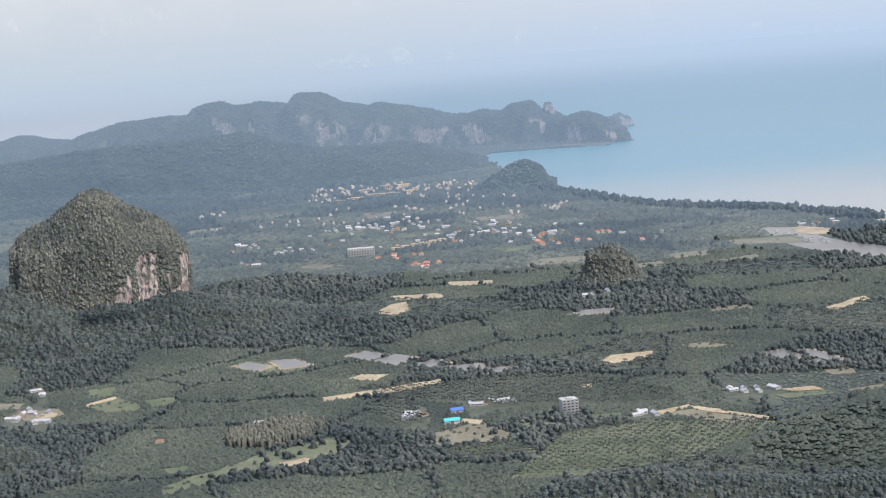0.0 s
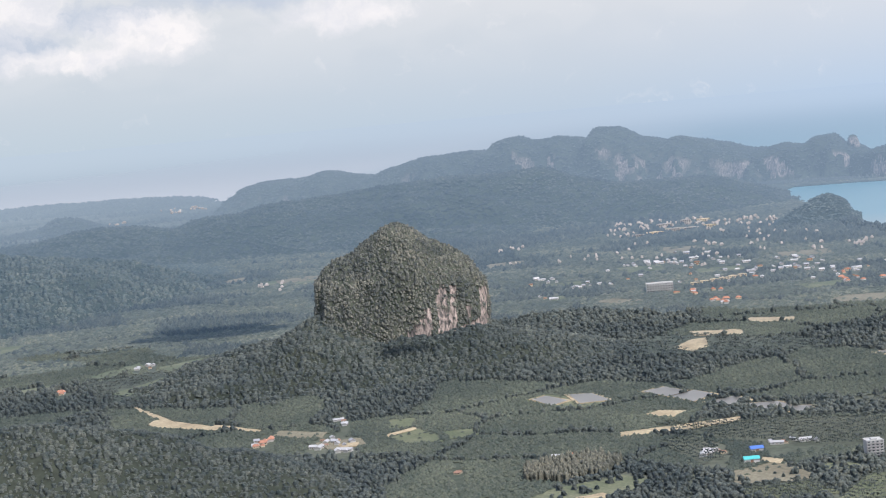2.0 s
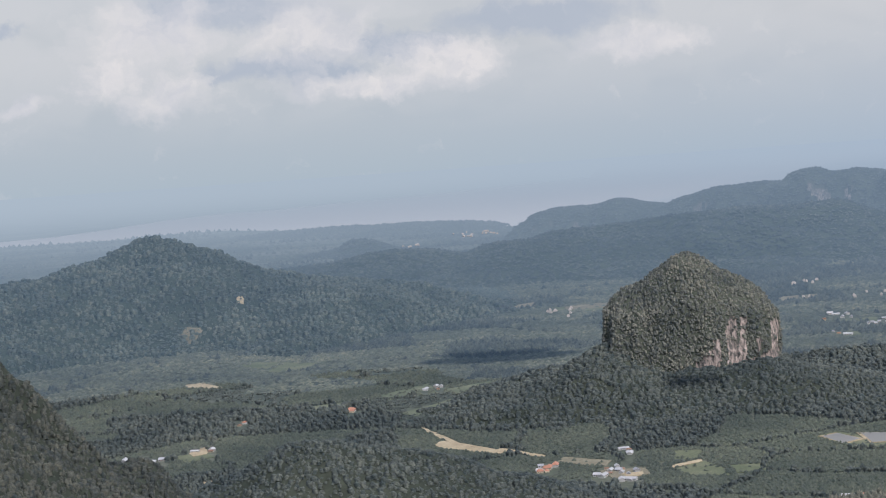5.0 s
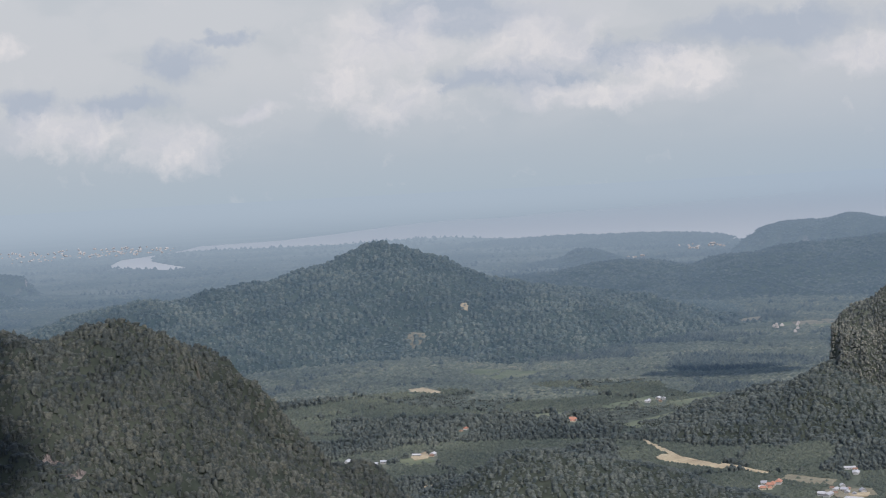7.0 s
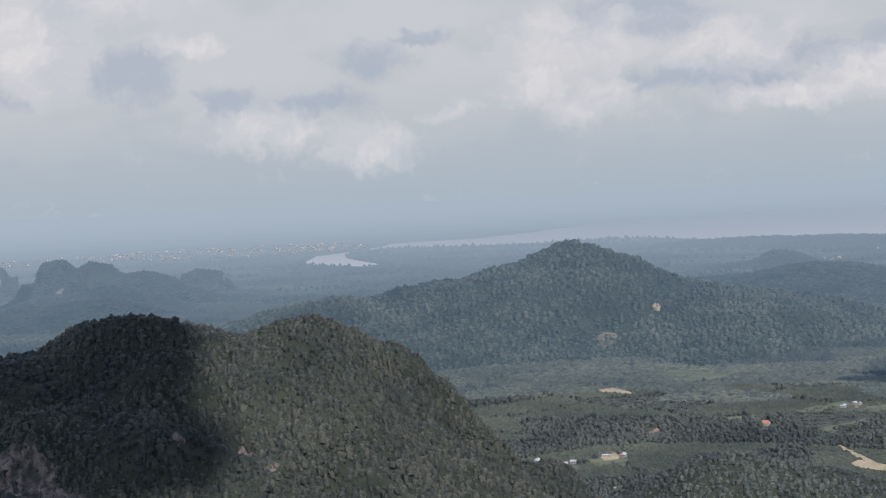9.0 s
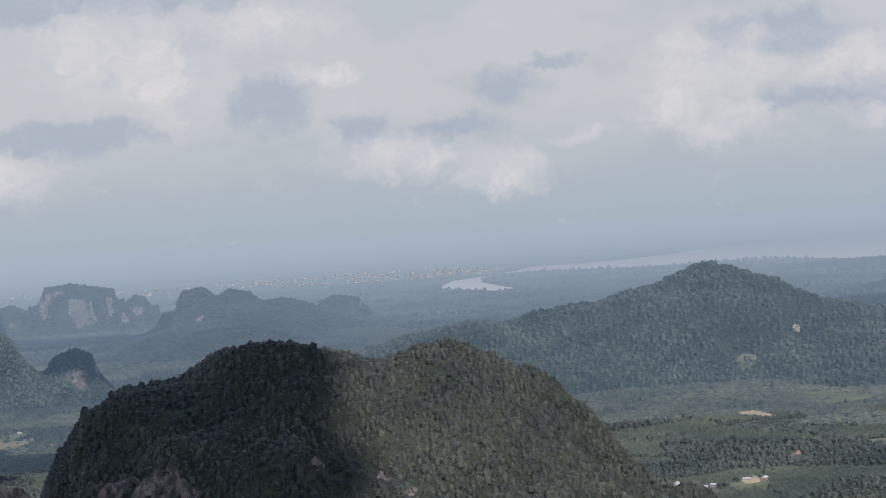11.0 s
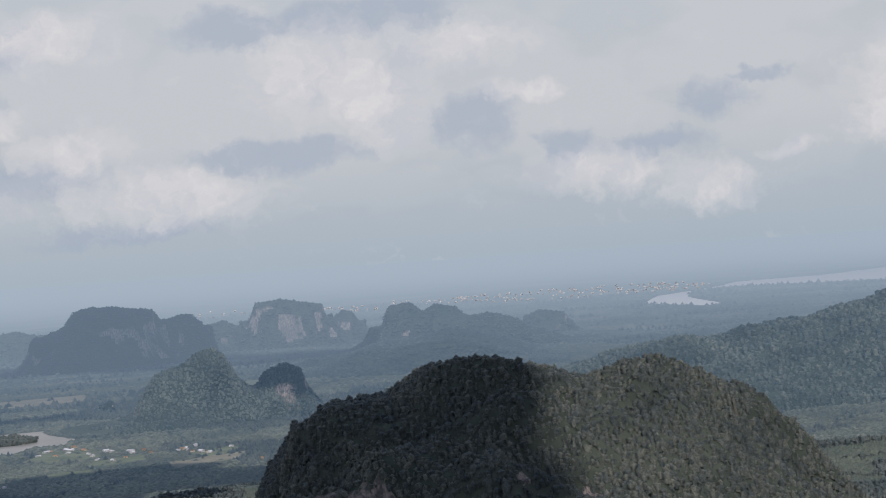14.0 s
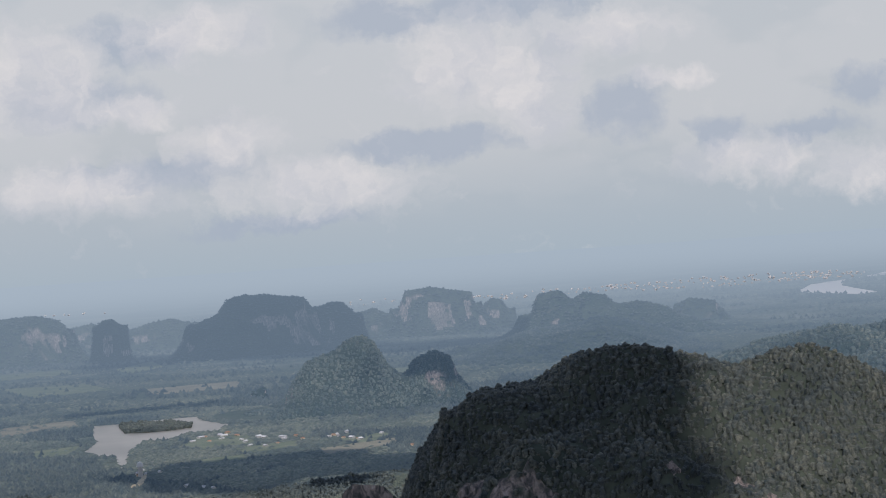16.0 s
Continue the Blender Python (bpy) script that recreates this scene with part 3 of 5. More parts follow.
def earth(name, stops, scale, fine=2.0, rough=0.95, hazed_land=False):
    m, n, l, b = material(name, rough, 0.15)
    tc = n.new("ShaderNodeTexCoord").outputs["Object"]
    tone = ramp(n, l, noise_tex(n, l, tc, scale, 5.0, 0.6, 0.4), stops)
    grain = ramp(n, l, noise_tex(n, l, tc, fine, 4.0, 0.65), [(0.3, (0.7,) * 3), (0.7, (1.25,) * 3)])
    l.new(mix(n, l, 1.0, tone, grain, "MULTIPLY"), b.inputs["Base Color"])
    # Haze painted over soil and fields as emission
    if hazed_land:
        painted_haze(n, l, b)
    return m


def plain(name, colour, rough=0.7, var=0.2, scale=1.5):
    m, n, l, b = material(name, rough, 0.3)
    info = n.new("ShaderNodeObjectInfo").outputs["Random"]
    tc = n.new("ShaderNodeTexCoord").outputs["Object"]
    f = maths(n, l, "ADD", maths(n, l, "MULTIPLY", info, 0.6), maths(n, l, "MULTIPLY", noise_tex(n, l, tc, scale, 4.0), 0.6))
    l.new(mix(n, l, f, tuple(c * (1 + var) for c in colour), tuple(c * (1 - 1.6 * var) for c in colour)), b.inputs["Base Color"])
    return m


# Near leaves: extra blue in the tones stands in for thin haze
FOREST = foliage("forest_leaves", (0.024, 0.037, 0.042), (0.095, 0.106, 0.100), 0.1)
# Lighter copy of the forest leaves: sunlight on the tower put into the colour
TOWERLEAF = foliage("sunlit_tower_leaves", (0.043, 0.056, 0.062), (0.175, 0.172, 0.153), 0.1, clump=4.0, wide=0.15)
JUNGLE = foliage("jungle_leaves", (0.015, 0.024, 0.029), (0.085, 0.088, 0.076), 0.06, clump=7.0, wide=0.11)
RUBBER = foliage("rubber_leaves", (0.044, 0.058, 0.049), (0.083, 0.092, 0.071), 0.08)
PALMS = foliage("palm_leaves", (0.039, 0.056, 0.063), (0.111, 0.119, 0.105), 0.15)
OILPALM = foliage("oil_palm_leaves", (0.027, 0.041, 0.046), (0.083, 0.091, 0.075), 0.1)
TWIGS = foliage("bare_twigs", (0.085, 0.086, 0.072), (0.165, 0.160, 0.135), 0.05)
# Mid and far leaves: haze put into the tint as well as glow
UPLAND = foliage("hazed_upland_leaves", (0.039, 0.062, 0.068), (0.113, 0.125, 0.111), 0.12, True, 1.8, 0.05)
FARWOOD = foliage("hazed_far_leaves", (0.028, 0.041, 0.048), (0.082, 0.092, 0.080), 0.12, True, 1.0)
FARGROVE = foliage("hazed_plantation_leaves", (0.065, 0.080, 0.068), (0.120, 0.123, 0.090), 0.12, True, 1.0)
# Ground colour darkened to imitate the shade between trees
GROUND = earth("ground_soil", [(0.3, (0.050, 0.062, 0.046)), (0.5, (0.080, 0.090, 0.066)), (0.7, (0.125, 0.128, 0.095))], 0.03, 0.8, hazed_land=True)
UPSOIL = earth("upland_floor", [(0.3, (0.030, 0.042, 0.036)), (0.7, (0.060, 0.074, 0.058))], 0.1, 1.0, hazed_land=True)
FARSOIL = earth("far_forest_floor", [(0.3, (0.034, 0.048, 0.038)), (0.7, (0.070, 0.084, 0.060))], 0.1, 0.8, hazed_land=True)
FARPLAIN = earth("far_plain_soil", [(0.38, (0.040, 0.054, 0.045)), (0.5, (0.076, 0.090, 0.070)), (0.6, (0.140, 0.146, 0.115))], 0.014, 0.06, hazed_land=True)
KARSTSOIL = earth("ledge_scrub", [(0.3, (0.055, 0.066, 0.050)), (0.7, (0.105, 0.112, 0.085))], 0.5, 1.6)
LITTER = earth("forest_floor", [(0.3, (0.024, 0.031, 0.024)), (0.7, (0.050, 0.056, 0.040))], 0.08, 1.0)
GRASSY = earth("meadow_grass", [(0.3, (0.085, 0.102, 0.060)), (0.7, (0.165, 0.168, 0.105))], 0.12, hazed_land=True)
STUBBLE = earth("dry_field", [(0.3, (0.14, 0.125, 0.085)), (0.7, (0.22, 0.20, 0.14))], 0.12, hazed_land=True)
SANDY = earth("bare_earth", [(0.3, (0.25, 0.195, 0.12)), (0.7, (0.42, 0.35, 0.225))], 0.2, hazed_land=True)


def rock(name, bare, hazed_land=False, ledges=True, tone=1.0):
    """Limestone: grey and rusty streaks down the walls, bushes on every ledge. bare: how much of a wall stays open."""
    m, n, l, b = material(name, 0.9, 0.2)
    tc = n.new("ShaderNodeTexCoord").outputs["Object"]
    tall = n.new("ShaderNodeMapping")
    tall.inputs["Scale"].default_value = (1.0, 1.0, 0.22)
    l.new(tc, tall.inputs[0])
    streak = ramp(n, l, noise_tex(n, l, tall.outputs[0], 1.7, 7.0, 0.7, 0.6),
                  [(0.36, (0.050, 0.055, 0.050)), (0.46, (0.13, 0.115, 0.105)), (0.55, (0.29, 0.235, 0.20)), (0.64, (0.40, 0.335, 0.295)), (0.76, (0.58, 0.52, 0.48))])
    streak = mix(n, l, 1.0, streak, (tone, tone, tone), "MULTIPLY")
    bush = ramp(n, l, noise_tex(n, l, tc, 0.16, 5.0, 0.6), [(bare - 0.05, (0, 0, 0)), (bare + 0.05, (1, 1, 1))])
    geo = n.new("ShaderNodeNewGeometry")
    up = n.new("ShaderNodeSeparateXYZ")
    l.new(geo.outputs["Normal"], up.inputs[0])
    ledge = ramp(n, l, up.outputs[2], [(0.40, (0, 0, 0)), (0.60, (1, 1, 1))])
    cover = maths(n, l, "MAXIMUM", ledge, bush) if ledges else bush
    green = mix(n, l, noise_tex(n, l, tc, 1.5, 4.0, 0.7), (0.030, 0.039, 0.030), (0.078, 0.086, 0.062))
    l.new(mix(n, l, cover, streak, green), b.inputs["Base Color"])
    bump = n.new("ShaderNodeBump")
    bump.inputs["Strength"].default_value, bump.inputs["Distance"].default_value = 0.8, 0.4
    l.new(noise_tex(n, l, tall.outputs[0], 1.6, 6.0, 0.7), bump.inputs["Height"])
    l.new(bump.outputs[0], b.inputs["Normal"])
    # Far limestone gets the emissive haze painted on too
    if hazed_land:
        painted_haze(n, l, b)
    return m


CLIFF = rock("pale_cliff_limestone", 0.66, tone=1.05)
SCAR = rock("bare_limestone", 0.6, ledges=False, tone=0.62)
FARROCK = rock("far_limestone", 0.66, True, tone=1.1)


def water(name, deep, shallow, scale, rough):
    m, n, l, b = material(name, rough, 0.5)
    tc = n.new("ShaderNodeTexCoord").outputs["Object"]
    f = noise_tex(n, l, tc, scale, 4.0, 0.5, 0.6)
    l.new(ramp(n, l, f, [(0.35, deep), (0.65, shallow)]), b.inputs["Base Color"])
    bump = n.new("ShaderNodeBump")
    bump.inputs["Strength"].default_value, bump.inputs["Distance"].default_value = 0.15, 0.1
    l.new(noise_tex(n, l, tc, 0.8, 3.0), bump.inputs["Height"])
    l.new(bump.outputs[0], b.inputs["Normal"])
    return m


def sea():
    """Blue out at sea, milky with silt in the bay's shallows and in the estuary, there paler to imitate reflected sky.
    """
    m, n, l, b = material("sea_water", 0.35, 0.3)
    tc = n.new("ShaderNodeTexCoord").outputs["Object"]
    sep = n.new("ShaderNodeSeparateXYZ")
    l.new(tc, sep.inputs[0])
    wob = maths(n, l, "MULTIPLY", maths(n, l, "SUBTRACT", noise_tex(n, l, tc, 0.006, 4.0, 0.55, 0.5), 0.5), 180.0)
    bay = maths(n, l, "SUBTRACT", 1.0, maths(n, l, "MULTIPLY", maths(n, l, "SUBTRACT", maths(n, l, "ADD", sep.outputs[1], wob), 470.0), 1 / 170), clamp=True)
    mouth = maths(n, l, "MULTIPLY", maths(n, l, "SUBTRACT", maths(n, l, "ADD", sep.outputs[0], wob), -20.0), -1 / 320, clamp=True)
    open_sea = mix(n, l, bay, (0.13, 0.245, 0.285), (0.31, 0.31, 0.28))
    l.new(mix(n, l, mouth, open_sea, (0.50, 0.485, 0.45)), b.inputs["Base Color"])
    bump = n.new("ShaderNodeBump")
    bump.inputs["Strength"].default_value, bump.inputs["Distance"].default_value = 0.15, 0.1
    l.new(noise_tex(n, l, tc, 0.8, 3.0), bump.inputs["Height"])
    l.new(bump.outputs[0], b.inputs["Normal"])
    # Painted haze on the water, held thinner so the pale silt shows
    painted_haze(n, l, b, 0.5)
    return m


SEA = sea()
MUDDY = water("muddy_water", (0.11, 0.105, 0.09), (0.18, 0.165, 0.14), 0.05, 0.3)


# ---- helpers for building ----
def hash2(i, j, seed):
    h = np.sin(i * 127.1 + j * 311.7 + seed * 74.7) * 43758.5453
    return h - np.floor(h)


def value_noise(x, y, seed=0):
    i, j = np.floor(x), np.floor(y)
    u, v = x - i, y - j
    u, v = u * u * (3 - 2 * u), v * v * (3 - 2 * v)
    return (hash2(i, j, seed) * (1 - u) + hash2(i + 1, j, seed) * u) * (1 - v) + (hash2(i, j + 1, seed) * (1 - u) + hash2(i + 1, j + 1, seed) * u) * v


def fbm(x, y, scale, octaves=4, seed=0):
    total, amp, norm = 0, 1.0, 0
    for k in range(octaves):
        total = total + amp * value_noise(x / scale * 2 ** k, y / scale * 2 ** k, seed + k)
        norm += amp
        amp *= 0.5
    return total / norm * 2 - 1


def mesh_of(name, verts, faces, mat, smooth=False):
    me = bpy.data.meshes.new(name)
    verts, faces = np.asarray(verts, np.float32), np.asarray(faces, np.int32)
    k = faces.shape[1]
    me.vertices.add(len(verts))
    me.vertices.foreach_set("co", verts.ravel())
    me.loops.add(faces.size)
    me.loops.foreach_set("vertex_index", faces.ravel())
    me.polygons.add(len(faces))
    me.polygons.foreach_set("loop_start", np.arange(0, faces.size, k, dtype=np.int32))
    me.polygons.foreach_set("loop_total", np.full(len(faces), k, np.int32))
    me.polygons.foreach_set("use_smooth", np.full(len(faces), smooth))
    me.materials.append(mat)
    me.update(calc_edges=True)
    return me


def part(name, data, parent, label=""):
    ob = new(name, data)
    ob.parent = parent
    return tagged(ob, label)


def inside(px, py, polygon):
    hit = np.zeros(len(px), bool)
    n = len(polygon)
    for k in range(n):
        (x0, y0), (x1, y1) = polygon[k], polygon[(k + 1) % n]
        if y0 != y1:
            cross = ((y0 > py) != (y1 > py)) & (px < (x1 - x0) * (py - y0) / (y1 - y0) + x0)
            hit ^= cross
    return hit


def sheet(name, polygon, z, mat, rim=0.0):
    """A flat piece of land or water with an edge that goes down by rim."""
    bm = bmesh.new()
    top = [bm.verts.new((x, y, z)) for x, y in polygon]
    edges = [bm.edges.new((top[i], top[(i + 1) % len(top)])) for i in range(len(top))]
    bmesh.ops.triangle_fill(bm, edges=edges, use_beauty=True)
    for f in bm.faces:
        f.normal_update()
        if f.normal.z < 0:
            f.normal_flip()
    if rim:
        low = [bm.verts.new((x, y, z - rim)) for x, y in polygon]
        for i in range(len(top)):
            k = (i + 1) % len(top)
            bm.faces.new((top[i], top[k], low[k], low[i]))
    me = bpy.data.meshes.new(name)
    bm.to_mesh(me)
    bm.free()
    me.materials.append(mat)
    return me


RNG = np.random.default_rng(7)


def dome(sides, rings):
    v, f = [(0, 0, 1.0)], []
    for k, (r, z) in enumerate(rings):
        for i in range(sides):
            a = 2 * math.pi * (i + 0.5 * (k % 2)) / sides
            v.append((r * math.cos(a), r * math.sin(a), z))
    for i in range(sides):
        f.append((0, 1 + i, 1 + (i + 1) % sides))
        for k in range(len(rings) - 1):
            a, b = 1 + k * sides, 1 + (k + 1) * sides
            j = (i + 1) % sides
            f.append((a + i, b + i, a + j))
            f.append((a + j, b + i, b + j))
    return np.array(v), np.array(f)


def dome(sides, rings, top=1.0):
    """A rounded crown: rings of a radius at a height under one top."""
    v, f = [(0, 0, top)], []
    for k, (r, z) in enumerate(rings):
        for i in range(sides):
            a = 2 * math.pi * (i + 0.5 * (k % 2)) / sides
            v.append((r * math.cos(a), r * math.sin(a), z))
    for i in range(sides):
        j = (i + 1) % sides
        f.append((0, 1 + i, 1 + j))
        for k in range(len(rings) - 1):
            a, b = 1 + k * sides, 1 + (k + 1) * sides
            shift = (i - 1) % sides if k % 2 else i
            f.append((a + i, b + shift, b + (shift + 1) % sides))
            f.append((a + i, b + (shift + 1) % sides, a + j))
    return np.array(v), np.array(f)


SPRAY = dome(5, [(1.0, -0.1)], 0.7)
BUSH = dome(4, [(0.78, 0.55), (1.0, -0.2)])
CLUMP = dome(5, [(0.80, 0.52), (0.92, -0.55)])
TREETOP = dome(5, [(0.84, 0.48), (0.88, -0.75)])


def palm_head():
    v, f = [], []
    for i in range(7):
        a = 2 * math.pi * i / 7
        c, s = math.cos(a), math.sin(a)
        k = len(v)
        v += [(-0.12 * s, 0.12 * c, 0.55), (0.12 * s, -0.12 * c, 0.55), (0.62 * c + 0.17 * s, 0.62 * s - 0.17 * c, 0.75),
              (0.62 * c - 0.17 * s, 0.62 * s + 0.17 * c, 0.75), (1.05 * c, 1.05 * s, 0.25)]
        f += [(k, k + 1, k + 2), (k, k + 2, k + 3), (k + 3, k + 2, k + 4)]
    return np.array(v), np.array(f)


PALM_HEAD = palm_head()


def leaves(name, places, radii, shape, mat, tall=0.85, rough=0.16):
    """Many crowns in one mesh, each turned, stretched and dented in its own way."""
    tv, tf = shape
    n, k = len(places), len(tv)
    a = RNG.uniform(0, 2 * math.pi, n)
    c, s = np.cos(a)[:, None], np.sin(a)[:, None]
    dent = 1 + RNG.uniform(-rough, rough, (n, k)) * 1.6
    wide = RNG.uniform(0.85, 1.2, n)[:, None]
    r = radii[:, None]
    x = (tv[:, 0] * c - tv[:, 1] * s) * dent * r * wide
    y = (tv[:, 0] * s + tv[:, 1] * c) * dent * r / wide
    z = tv[:, 2] * dent * r * tall * RNG.uniform(0.75, 1.3, n)[:, None]
    v = np.stack([x + places[:, :1], y + places[:, 1:2], z + places[:, 2:]], -1).reshape(-1, 3)
    f = (tf[None] + (np.arange(n) * k)[:, None, None]).reshape(-1, tf.shape[1])
    return mesh_of(name, v, f, mat, shape is not PALM_HEAD)


# ---- hills ----
def along(px, py, crest):
    """Distance from a crest line, and the crest's height there, blended where several stretches of it are near."""
    best, total, weight = np.full(px.shape, 1e9), np.zeros(px.shape), np.full(px.shape, 1e-30)
    for (x0, y0, z0), (x1, y1, z1) in zip(crest[:-1], crest[1:]):
        dx, dy = x1 - x0, y1 - y0
        u = np.clip(((px - x0) * dx + (py - y0) * dy) / max(dx * dx + dy * dy, 1e-6), 0, 1)
        d2 = (px - x0 - u * dx) ** 2 + (py - y0 - u * dy) ** 2
        w = 1 / (d2 + 0.3) ** 4
        best = np.minimum(best, d2)
        total, weight = total + w * (z0 + u * (z1 - z0)), weight + w
    return np.sqrt(best), total / weight


LAND = ([(700, -2500), (700, 230), (300, 330), (160, 390)] + COAST + [(70, 872), (20, 905), (-100, 930), (-190, 940)] + SHORE_NEAR[:-1] + RIVER_NEAR
        + RIVER_FAR + INLET_FAR[1:] + [(-900, 3650), (-1230, 5000), (-5200, 5200), (-5200, -2500)])
HILLS = []


def hill_height(spec, x, y):
    crest, width, steep, rugged, seed, foot, folds = spec
    d, z = along(x, y, crest)
    z = np.maximum(z, 0)
    if steep:
        warp = fbm(x, y, 7.0, 4, seed) * 0.30 + fbm(x, y, 22.0, 2, seed + 9) * 0.2 + fbm(x, y, 2.2, 2, seed + 50) * 0.08
        u = np.clip(d / width * (1 + warp * rugged), 0, 3)
        wall = 1 - np.clip((u - steep) / (1.02 - steep), 0, 1) ** 1.3
        top = (1 - 0.22 * np.clip(u / steep, 0, 1) ** 2) * (1 + 0.07 * fbm(x, y, 5.0, 2, seed + 70) * np.clip(u * 3, 0, 1))
        skirt = foot * np.clip(1 - (u - 0.6) / 1.3, 0, 1) ** 1.3
        h = z * np.maximum(wall * top, skirt) + fbm(x, y, 3.0, 3, seed + 20) * 0.35 * np.clip(z / 10, 0, 1) * np.clip(1.6 - u, 0, 1)
    else:
        warp = fbm(x, y, width * 0.5, 4, seed)
        u = np.clip(d / (width * (0.3 + 0.7 * z / max(c[2] for c in crest))) * (1 + 0.45 * rugged * warp), 0, 1)
        h = z * (1 - u ** 1.7) ** 1.5 + fbm(x, y, width * 0.22, 3, seed + 5) * z * 0.2 * np.minimum(1, u * 4) * (1 - u)
        gully = np.abs(fbm(x, y, width * 0.16, 3, seed + 90)) + 0.5 * np.abs(fbm(x, y, width * 0.06, 3, seed + 95))
        h = h + (0.07 - gully) * z * 0.13 * np.minimum(1, u * 5) * (1 - u)
        if folds:
            cleft = np.abs(fbm(x, y, 13.0, 2, seed + 120)) * 1.5 + np.abs(fbm(x, y, 5.0, 2, seed + 125)) * 0.6
            h = h + (0.45 - cleft) * folds * np.minimum(1, d / 7) * (1 - u)
            west = (x + 110.7) * -0.664 + (y - 98.3) * -0.748
            brow = np.interp(west, (-14.4, -11.6, -9.6, -8.6, -3.9, -1.5, 0, 0.6, 2.8, 12), (44, 39.2, 37.8, 37.0, 36.8, 36.3, 35.0, 33.0, 29.6, 4))
            h = np.where(west > -14.4, np.minimum(h, brow), h)
    return h - 0.25


def hill(name, label, crest, width, steep=False, rugged=1.0, step=2.0, seed=1, spacing=1.6, size=0.9, shape=SPRAY, folds=0.0,
         leaf=None, soil=None, lean=0.42, category="hill", bare=0.85, open_at=(), low=0.31, far=1e9, foot=0.22, pale=0.24, stone_mat=None, spread=0.95, rough=0.16, tall=0.85):
    steep = 0.74 if steep is True else steep
    spec = (crest, width, steep, rugged, seed, foot, folds)
    HILLS.append(spec)
    pts = np.array(crest)
    reach = width * (2.0 if steep else 1.5)
    x = np.arange(pts[:, 0].min() - reach, pts[:, 0].max() + reach + step, step)
    y = np.arange(pts[:, 1].min() - reach, pts[:, 1].max() + reach + step, step)
    gx, gy = np.meshgrid(x, y)
    gz = hill_height(spec, gx, gy)
    ids = np.arange(gx.size).reshape(gx.shape)
    quad = np.stack([ids[:-1, :-1], ids[:-1, 1:], ids[1:, 1:], ids[1:, :-1]], -1).reshape(-1, 4)
    keep = (gz.ravel()[quad] > -0.2).any(1)
    if not steep:
        keep &= inside(gx.ravel(), gy.ravel(), LAND)[quad].any(1)
    quad = quad[keep]
    used, quad = np.unique(quad, return_inverse=True)
    quad = quad.reshape(-1, 4)
    v = np.stack([gx.ravel(), gy.ravel(), gz.ravel()], -1)[used]
    me = mesh_of(name, v, quad, soil or LITTER, True)
    thing = tagged(new(name, me), label, category)
    a, b, d = v[quad[:, 0]], v[quad[:, 1]], v[quad[:, 3]]
    cross = np.cross(b - a, d - a)
    normal = cross / np.maximum(np.linalg.norm(cross, axis=1), 1e-9)[:, None]
    mid = (a + v[quad[:, 2]]) / 2
    stone = np.zeros(len(quad), bool)
    if steep:
        stone = (normal[:, 2] < 0.6) & (fbm(mid[:, 0] + mid[:, 2] * 0.7, mid[:, 1] - mid[:, 2] * 0.5, 9.0, 3, seed + 31) > pale)
    for ox, oy, r in open_at:
        stone |= np.hypot(mid[:, 0] - ox, mid[:, 1] - oy) < r * (1 + 0.6 * fbm(mid[:, 0], mid[:, 1], 1.5, 2, seed + 40))
    clothe(thing, me, v, quad, stone, spacing, size, shape, leaf or FOREST, lean, bare, low, far, stone_mat or CLIFF, spread, rough, tall)
    return thing


def clothe(thing, me, v, quad, stone, spacing, size, shape, leaf, lean=0.42, bare=0.85, low=0.31, far=1e9, stone_mat=None, spread=0.95, rough=0.2, tall=0.85):
    """Woods all over the slopes, thinner on the far side and where rock lies open."""
    a, b, d = v[quad[:, 0]], v[quad[:, 1]], v[quad[:, 3]]
    cross = np.cross(b - a, d - a)
    area = np.maximum(np.linalg.norm(cross, axis=1), 1e-9)
    normal = cross / area[:, None]
    mid = (a + v[quad[:, 2]]) / 2
    away = np.hypot(mid[:, 0], mid[:, 1])
    chance = np.ones(len(quad))
    chance[np.abs(np.degrees(np.arctan2(-mid[:, 0], mid[:, 1])) - 24) > 43] = 0
    chance[mid[:, 2] < 0.05] = 0
    chance[(EYE - mid[:, 2]) / away > low] *= 0.04
    chance[(normal * (np.array((0, 0, EYE)) - mid)).sum(1) / away < -0.3] *= 0.1
    chance[(away > far) & (mid[:, 2] > 9)] *= 0.03
    chance[(away > far) & (mid[:, 2] <= 9)] *= 0.3
    chance[normal[:, 2] < lean] *= bare
    if stone.any():
        chance[stone] *= 0.10
        me.materials.append(stone_mat)
        me.polygons.foreach_set("material_index", stone.astype(np.int32))
    mean = area * chance / spacing ** 2
    count = np.floor(mean + RNG.uniform(0, 1, len(mean))).astype(int)
    pick = np.repeat(np.arange(len(quad)), count)
    s, t = RNG.uniform(0, 1, (2, len(pick), 1))
    p = a[pick] + (b - a)[pick] * s + (d - a)[pick] * t
    r = size * (0.45 + spread * RNG.uniform(0, 1, len(pick)) ** 2.0)
    p = p + normal[pick] * r[:, None] * 0.12
    canopy = part("canopy", leaves("canopy", p, r, shape, leaf, tall, rough), thing, "dense green forest crowns")
    canopy["kind"] = "stuff"


TOWER_FEET = []


